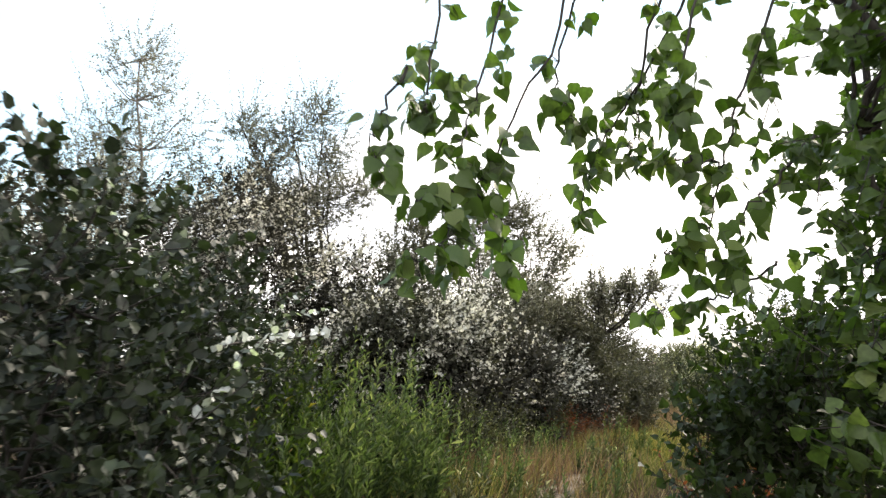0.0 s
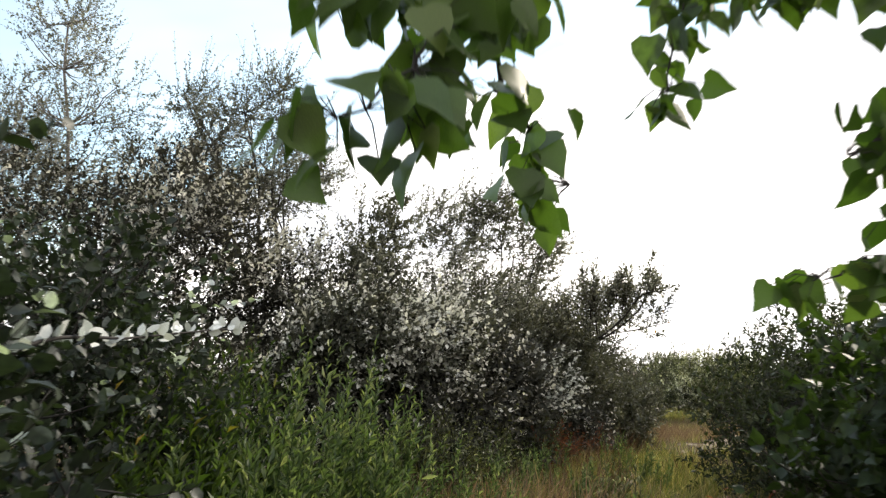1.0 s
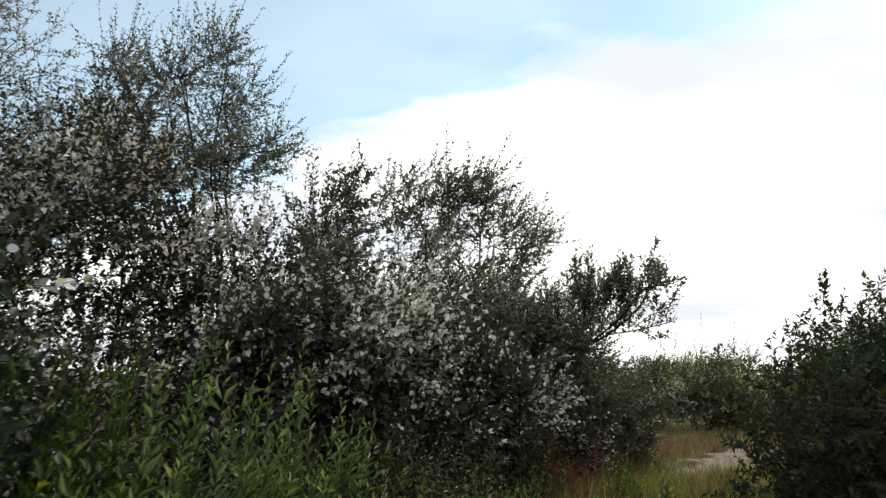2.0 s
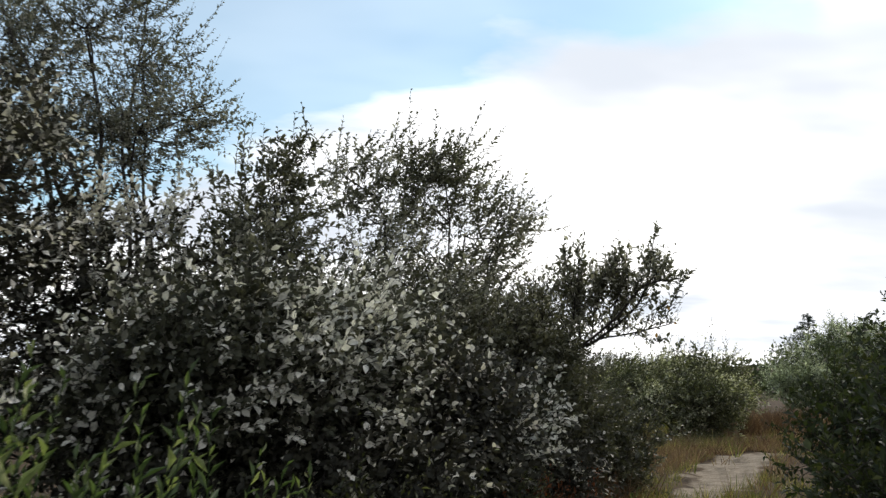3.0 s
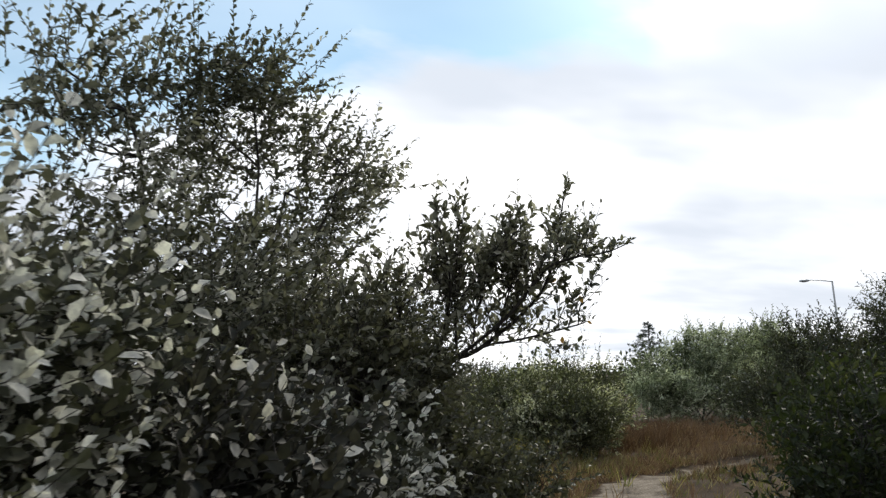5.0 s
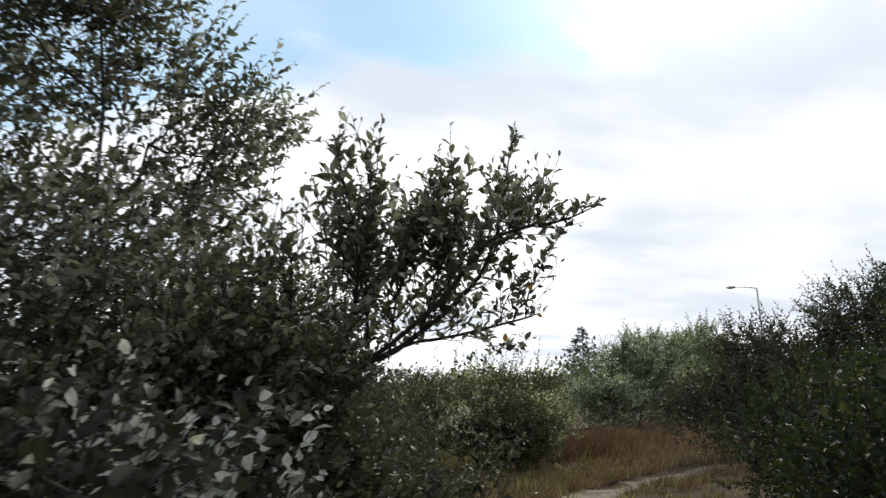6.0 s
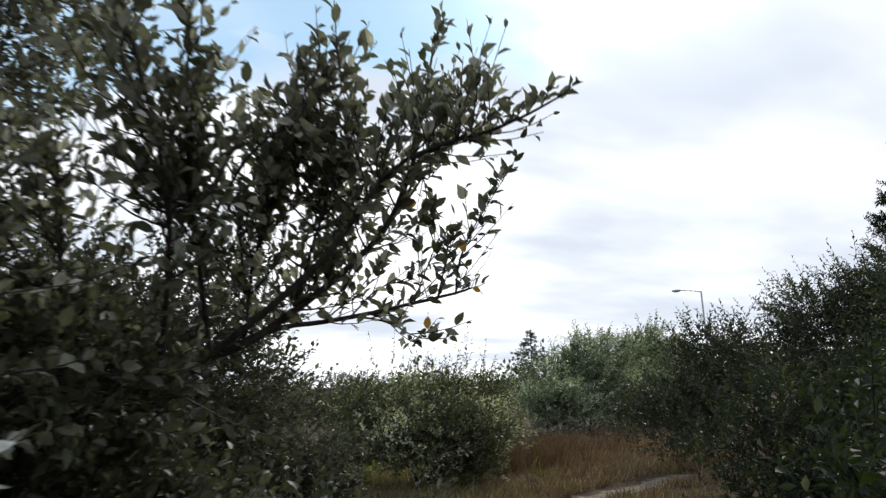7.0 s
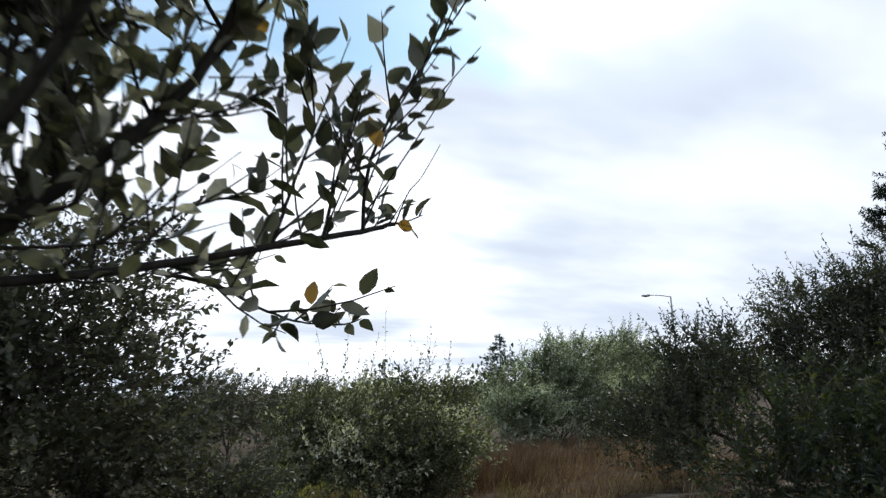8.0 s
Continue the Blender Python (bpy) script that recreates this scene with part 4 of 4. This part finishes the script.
# ---- poplar whose branches hang over the trail ----
def poplar_over_trail():
    rng = np.random.default_rng(88)
    top = bush("poplar_tree", "poplar with green heart-shaped leaves hanging over the trail", "tree", (2.3, 2.7),
               [(1.62, 2.35, 2.2, 0.36, 0.45, 0.75), (1.9, 2.6, 1.5, 0.55, 0.5, 0.7), (2.2, 2.7, 2.8, 0.9, 0.9, 0.8), (1.75, 2.2, 0.9, 0.4, 0.5, 0.5)], 4800, POPLAR_MASS, 0.078, 0.9, 30, HEART, 9, 0.3, 4, 0.05, light=0.4)
    off = np.array(top.location)
    over = curve_through([(2.3, 2.7, 0.1), (2.2, 2.65, 1.6), (1.7, 2.5, 2.7), (0.9, 2.4, 3.05), (0.1, 2.35, 3.0), (-0.5, 2.35, 2.85)], 40) - off
    part("limb", tubes_mesh("limb", [over], [np.linspace(0.045, 0.006, 40)], 8), BARK, top)
    hang = [
        [(0.43, 2.4, 2.58), (0.34, 2.4, 2.42), (0.25, 2.38, 2.25), (0.17, 2.34, 2.08), (0.11, 2.3, 1.97), (0.04, 2.2, 1.84), (-0.01, 2.12, 1.76), (-0.08, 2.1, 1.69)],
        [(0.11, 2.3, 1.97), (0.15, 2.4, 1.91), (0.21, 2.48, 1.85), (0.26, 2.55, 1.8), (0.33, 2.58, 1.74)],
        [(0.11, 2.3, 1.97), (0.01, 2.22, 1.95), (-0.05, 2.18, 1.93), (-0.1, 2.14, 1.86)],
        [(0.88, 2.55, 2.63), (0.78, 2.55, 2.46), (0.69, 2.57, 2.33), (0.63, 2.6, 2.21), (0.57, 2.6, 2.1), (0.56, 2.62, 1.96)],
        [(1.23, 2.4, 2.65), (1.15, 2.4, 2.43), (1.09, 2.4, 2.28), (1.05, 2.42, 2.1), (1.01, 2.45, 1.94), (0.98, 2.45, 1.81), (0.95, 2.45, 1.71)],
        [(-0.12, 2.1, 2.35), (-0.19, 2.1, 2.22), (-0.23, 2.1, 2.12), (-0.23, 2.1, 2.02)],
        [(0.16, 2.3, 2.49), (0.12, 2.3, 2.32), (0.08, 2.28, 2.17), (0.05, 2.25, 2.04)],
        [(1.05, 2.42, 2.1), (0.92, 2.4, 2.12), (0.82, 2.4, 2.1)],
        [(0.98, 2.45, 1.81), (0.91, 2.45, 1.8), (0.82, 2.45, 1.77)],
        [(1.26, 2.5, 1.75), (1.11, 2.55, 1.63), (0.96, 2.6, 1.6), (0.84, 2.6, 1.56)],
        [(-0.05, 2.25, 2.42), (-0.06, 2.25, 2.29), (-0.06, 2.25, 2.24)],
        [(0.46, 2.5, 2.59), (0.47, 2.5, 2.37), (0.53, 2.5, 2.28)],
        [(0.78, 2.55, 2.46), (0.77, 2.55, 2.31), (0.74, 2.55, 2.18)],
        [(0.88, 2.3, 2.47), (0.84, 2.3, 2.3), (0.82, 2.3, 2.22)],
        [(1.4, 2.4, 2.23), (1.22, 2.4, 2.02), (1.09, 2.4, 1.88), (1.1, 2.4, 1.73)],
    ]
    P, D, N, L = [], [], [], []
    stalks = []
    for i, pts in enumerate(hang):
        if pts[0][2] > 2.35:        # from the limb overhead
            j = np.argmin(np.abs(over[:, 0] + off[0] - pts[0][0] - 0.12) + 3.0 * (over[:, 2] + off[2] < 2.4))
            pts = [tuple(over[j] + off)] + pts
        line = curve_through(pts, 20) - off
        line[1:-1] += rng.normal(0, 0.008, (18, 3))
        part("hanging_branch", tubes_mesh("hanging_branch", [line], [np.linspace(0.0065, 0.002, 20)], 6), BARK, top)
        seg = np.linalg.norm(np.diff(line, axis=0), axis=1).sum()
        for u in np.linspace(0.45 if i == 0 else 0.16, 1.0, max(3, int(seg / 0.10))):
            j = min(int(u * 19), 19)
            q = line[j] + unit(rng.normal(size=3)) * rng.uniform(0.02, 0.075) * np.array([1, 1, 0.5])
            for k in range(rng.integers(4, 8) + (5 if u > 0.99 else 0)):
                a = q + rng.normal(0, 0.034, 3) + np.array([0, 0, -0.01])
                stalks.append(np.array([line[j], (line[j] + a) / 2 + [0, 0, 0.015], a]))
                P.append(a)
                D.append(unit(np.array([rng.normal(0, 0.55), rng.normal(0, 0.55), -0.75]) + 0.15 * WIND))
                N.append(unit(rng.normal(size=3) + np.array([0, -0.5, 0.35])))
                L.append(rng.uniform(0.052, 0.088))
    part("leaf_stalks", tubes_mesh("leaf_stalks", stalks, [np.array([0.0014, 0.001, 0.001])] * len(stalks), 4), BARK, top, kind="stuff")
    P, D, N, L = (np.array(v) for v in (P, D, N, L))
    order = np.argsort(P[:, 2])
    near, rest = order[:300], order[300:]
    single_leaves(top, leaf_kinds("poplar_leaf", HEART, 0.92, POPLAR, 7, rng, 0.25), P[near], D[near], N[near], L[near])
    if len(rest):
        part("foliage", leaves_mesh("hanging_foliage", P[rest], D[rest], N[rest], L[rest], L[rest] * 0.92, rng.normal(0.5, 0.25, len(rest)), HEART), POPLAR_MASS, top, kind="stuff")


poplar_over_trail()

# ---- far off ----
conifer("cedar_tree", "dark feathery cedar beside the leafy tree", (15.9, 14.2), 5.9, 2.5, 91, 17, 0.09, 36000, 0.09)
conifer("fir_tree", "small dark fir standing above the distant bushes", (45, 65), 6.9, 5.2, 92, 13, 0.18, 9000, 0.12, -0.1, 0.15, 0.05)


def street_lamp():
    x, y = 54.8, 50.9
    z = float(ground_z(x, y))
    top = tagged(new("street_lamp"), "grey steel street lamp with one curved arm", "street lamp")
    top.location = (x, y, z)
    h = 8.7 - z
    part("pole", tubes_mesh("pole", [np.array([(0, 0, -0.2), (0, 0, h * 0.5), (0, 0, h)])], [np.array([0.11, 0.09, 0.07])], 10), STEEL, top)
    side = np.array([-0.66, 0.75])
    arm = np.array([(*(side * u * 1.9), h - 0.05 + 0.28 * math.sin(u * 1.5)) for u in np.linspace(0, 1, 8)])
    part("arm", tubes_mesh("arm", [arm], [np.linspace(0.05, 0.04, 8)], 8), STEEL, top)
    head = np.array([(*(side * (1.8 + u * 0.85)), h + 0.22) for u in np.linspace(0, 1, 7)])
    part("lamp_head", tubes_mesh("lamp_head", [head], [np.array([0.05, 0.11, 0.14, 0.15, 0.14, 0.10, 0.03])], 10), STEEL, top)


street_lamp()


def far_woods():
    rng = np.random.default_rng(95)
    n = 220
    azm = rng.uniform(radians(-75), radians(105), n)
    dist = rng.uniform(48, 95, n)
    cx, cy = dist * np.sin(azm), dist * np.cos(azm)
    hgt = rng.uniform(2.4, 4.2, n)
    rad = rng.uniform(2.0, 4.5, n)
    k = 420
    d = unit(rng.normal(size=(n, k, 3)))
    d[..., 2] = np.abs(d[..., 2])
    r = rng.uniform(0.3, 1.08, (n, k)) ** 0.5
    P = np.stack([cx[:, None] + d[..., 0] * r * rad[:, None], cy[:, None] + d[..., 1] * r * rad[:, None], d[..., 2] * r * hgt[:, None]], -1).reshape(-1, 3)
    P[:, 2] += ground_z(P[:, 0], P[:, 1])
    m = len(P)
    L = rng.uniform(0.22, 0.45, m)
    ob = new("far_woods", leaves_mesh("far_woods", P, unit(rng.normal(size=(m, 3)) + np.array([0, 0, 0.6])), rng.normal(size=(m, 3)), L, L * 0.6, rng.normal(0.5, 0.25, m)))
    ob.data.materials.append(DARK)
    tagged(ob, "low dark woods along the horizon", "woods", kind="stuff")


far_woods()

tufts("ground_grass", "thin dry grass scattered over the sandy soil", (4.0, 12.0), (6.0, 6.0), 26000, GRASS, 0.16, 0.006, 65, 0.6, clear=0.45)
tufts("dry_grass", "dry brown grass in front of the dark bushes", (10.5, 15.6), (1.6, 0.7), 4000, DRYGRASS, 0.2, 0.008, 66, clear=0.7)

tufts("trail_grass", "short dry grass growing over the narrow trail", (1.6, 7.6), (0.9, 1.6), 6500, GRASS, 0.15, 0.005, 67, 0.5, clear=0.15)
tufts("rusty_grass", "rusty brown grass at the trail edge", (2.6, 9.9), (0.5, 0.6), 1500, RUSTGRASS, 0.45, 0.006, 68, clear=0.35)

tufts("dry_grass", "short reddish brown grass covering the far side of the clearing", (7.6, 15.9), (2.2, 0.8), 14000, DRYGRASS, 0.17, 0.007, 69, 0.6, clear=0.45)
tufts("dry_grass", "brown grass at the foot of the bushes", (4.6, 15.2), (1.2, 1.6), 8000, DRYGRASS, 0.26, 0.007, 70, 0.5, clear=0.5)
tufts("dry_grass", "pale dry grass in front of the silver bush", (0.55, 6.9), (0.6, 0.3), 1000, DRYGRASS, 0.45, 0.007, 71, 0.4)

tufts("trail_grass", "dry and green grass along the trail bend", (3.0, 9.6), (0.7, 0.7), 5000, GRASS, 0.2, 0.005, 72, 0.5)
tufts("meadow_grass", "olive green grass at the foot of the rounded bush", (6.3, 16.4), (1.1, 0.9), 3200, GRASS, 0.24, 0.007, 81, 0.5, clear=0.5)
tufts("meadow_grass", "mixed green grass in the clearing", (8.6, 16.0), (1.6, 1.0), 2000, GRASS, 0.16, 0.007, 82, 0.5, clear=0.6)
tufts("rusty_grass", "tall rusty grass beside the rounded bush", (9.6, 18.6), (0.5, 0.6), 1200, RUSTGRASS, 0.5, 0.009, 83)
tufts("trail_grass", "tall fresh green grass in front of the silver bush", (0.5, 6.8), (0.5, 0.5), 2600, GRASS, 0.3, 0.007, 84, 0.4, clear=0.25)
tufts("trail_grass", "green and straw grass beside the sandy trail", (2.1, 8.6), (0.5, 0.9), 4200, GRASS, 0.26, 0.006, 85, 0.5, clear=0.2)
tufts("dry_grass", "brown grass between the silverberry and the rounded bush", (5.2, 18.6), (1.0, 1.6), 12000, DRYGRASS, 0.26, 0.008, 86, 0.5)
tufts("meadow_grass", "olive grass behind the silverberry", (5.0, 20.5), (1.4, 1.4), 8000, GRASS, 0.32, 0.009, 87, 0.5)
tufts("rusty_grass", "rusty brown grass in the clearing", (7.4, 15.6), (1.4, 0.8), 5000, RUSTGRASS, 0.2, 0.007, 88, 0.5, clear=0.5)
tufts("meadow_grass", "olive grass on the far side of the clearing", (7.2, 24.0), (1.6, 2.4), 12000, GRASS, 0.34, 0.012, 89, 0.5)
tufts("dry_grass", "brown grass behind the clearing", (12.4, 20.0), (1.6, 2.2), 9000, DRYGRASS, 0.3, 0.011, 90, 0.5)
bush("far_scrub", "low olive scrub at the end of the clearing", "shrub", (8.0, 28.5), [(8.0, 28.4, 1.0, 1.7, 1.2, 0.8), (6.0, 28.6, 0.9, 1.5, 1.1, 0.7), (10.2, 28.8, 1.0, 1.5, 1.1, 0.8)], 16000, OLIVE, 0.12, 0.46, 54, QUICK, 12, 0.36, 6, 0.022, sprigs=20, light=0.45)
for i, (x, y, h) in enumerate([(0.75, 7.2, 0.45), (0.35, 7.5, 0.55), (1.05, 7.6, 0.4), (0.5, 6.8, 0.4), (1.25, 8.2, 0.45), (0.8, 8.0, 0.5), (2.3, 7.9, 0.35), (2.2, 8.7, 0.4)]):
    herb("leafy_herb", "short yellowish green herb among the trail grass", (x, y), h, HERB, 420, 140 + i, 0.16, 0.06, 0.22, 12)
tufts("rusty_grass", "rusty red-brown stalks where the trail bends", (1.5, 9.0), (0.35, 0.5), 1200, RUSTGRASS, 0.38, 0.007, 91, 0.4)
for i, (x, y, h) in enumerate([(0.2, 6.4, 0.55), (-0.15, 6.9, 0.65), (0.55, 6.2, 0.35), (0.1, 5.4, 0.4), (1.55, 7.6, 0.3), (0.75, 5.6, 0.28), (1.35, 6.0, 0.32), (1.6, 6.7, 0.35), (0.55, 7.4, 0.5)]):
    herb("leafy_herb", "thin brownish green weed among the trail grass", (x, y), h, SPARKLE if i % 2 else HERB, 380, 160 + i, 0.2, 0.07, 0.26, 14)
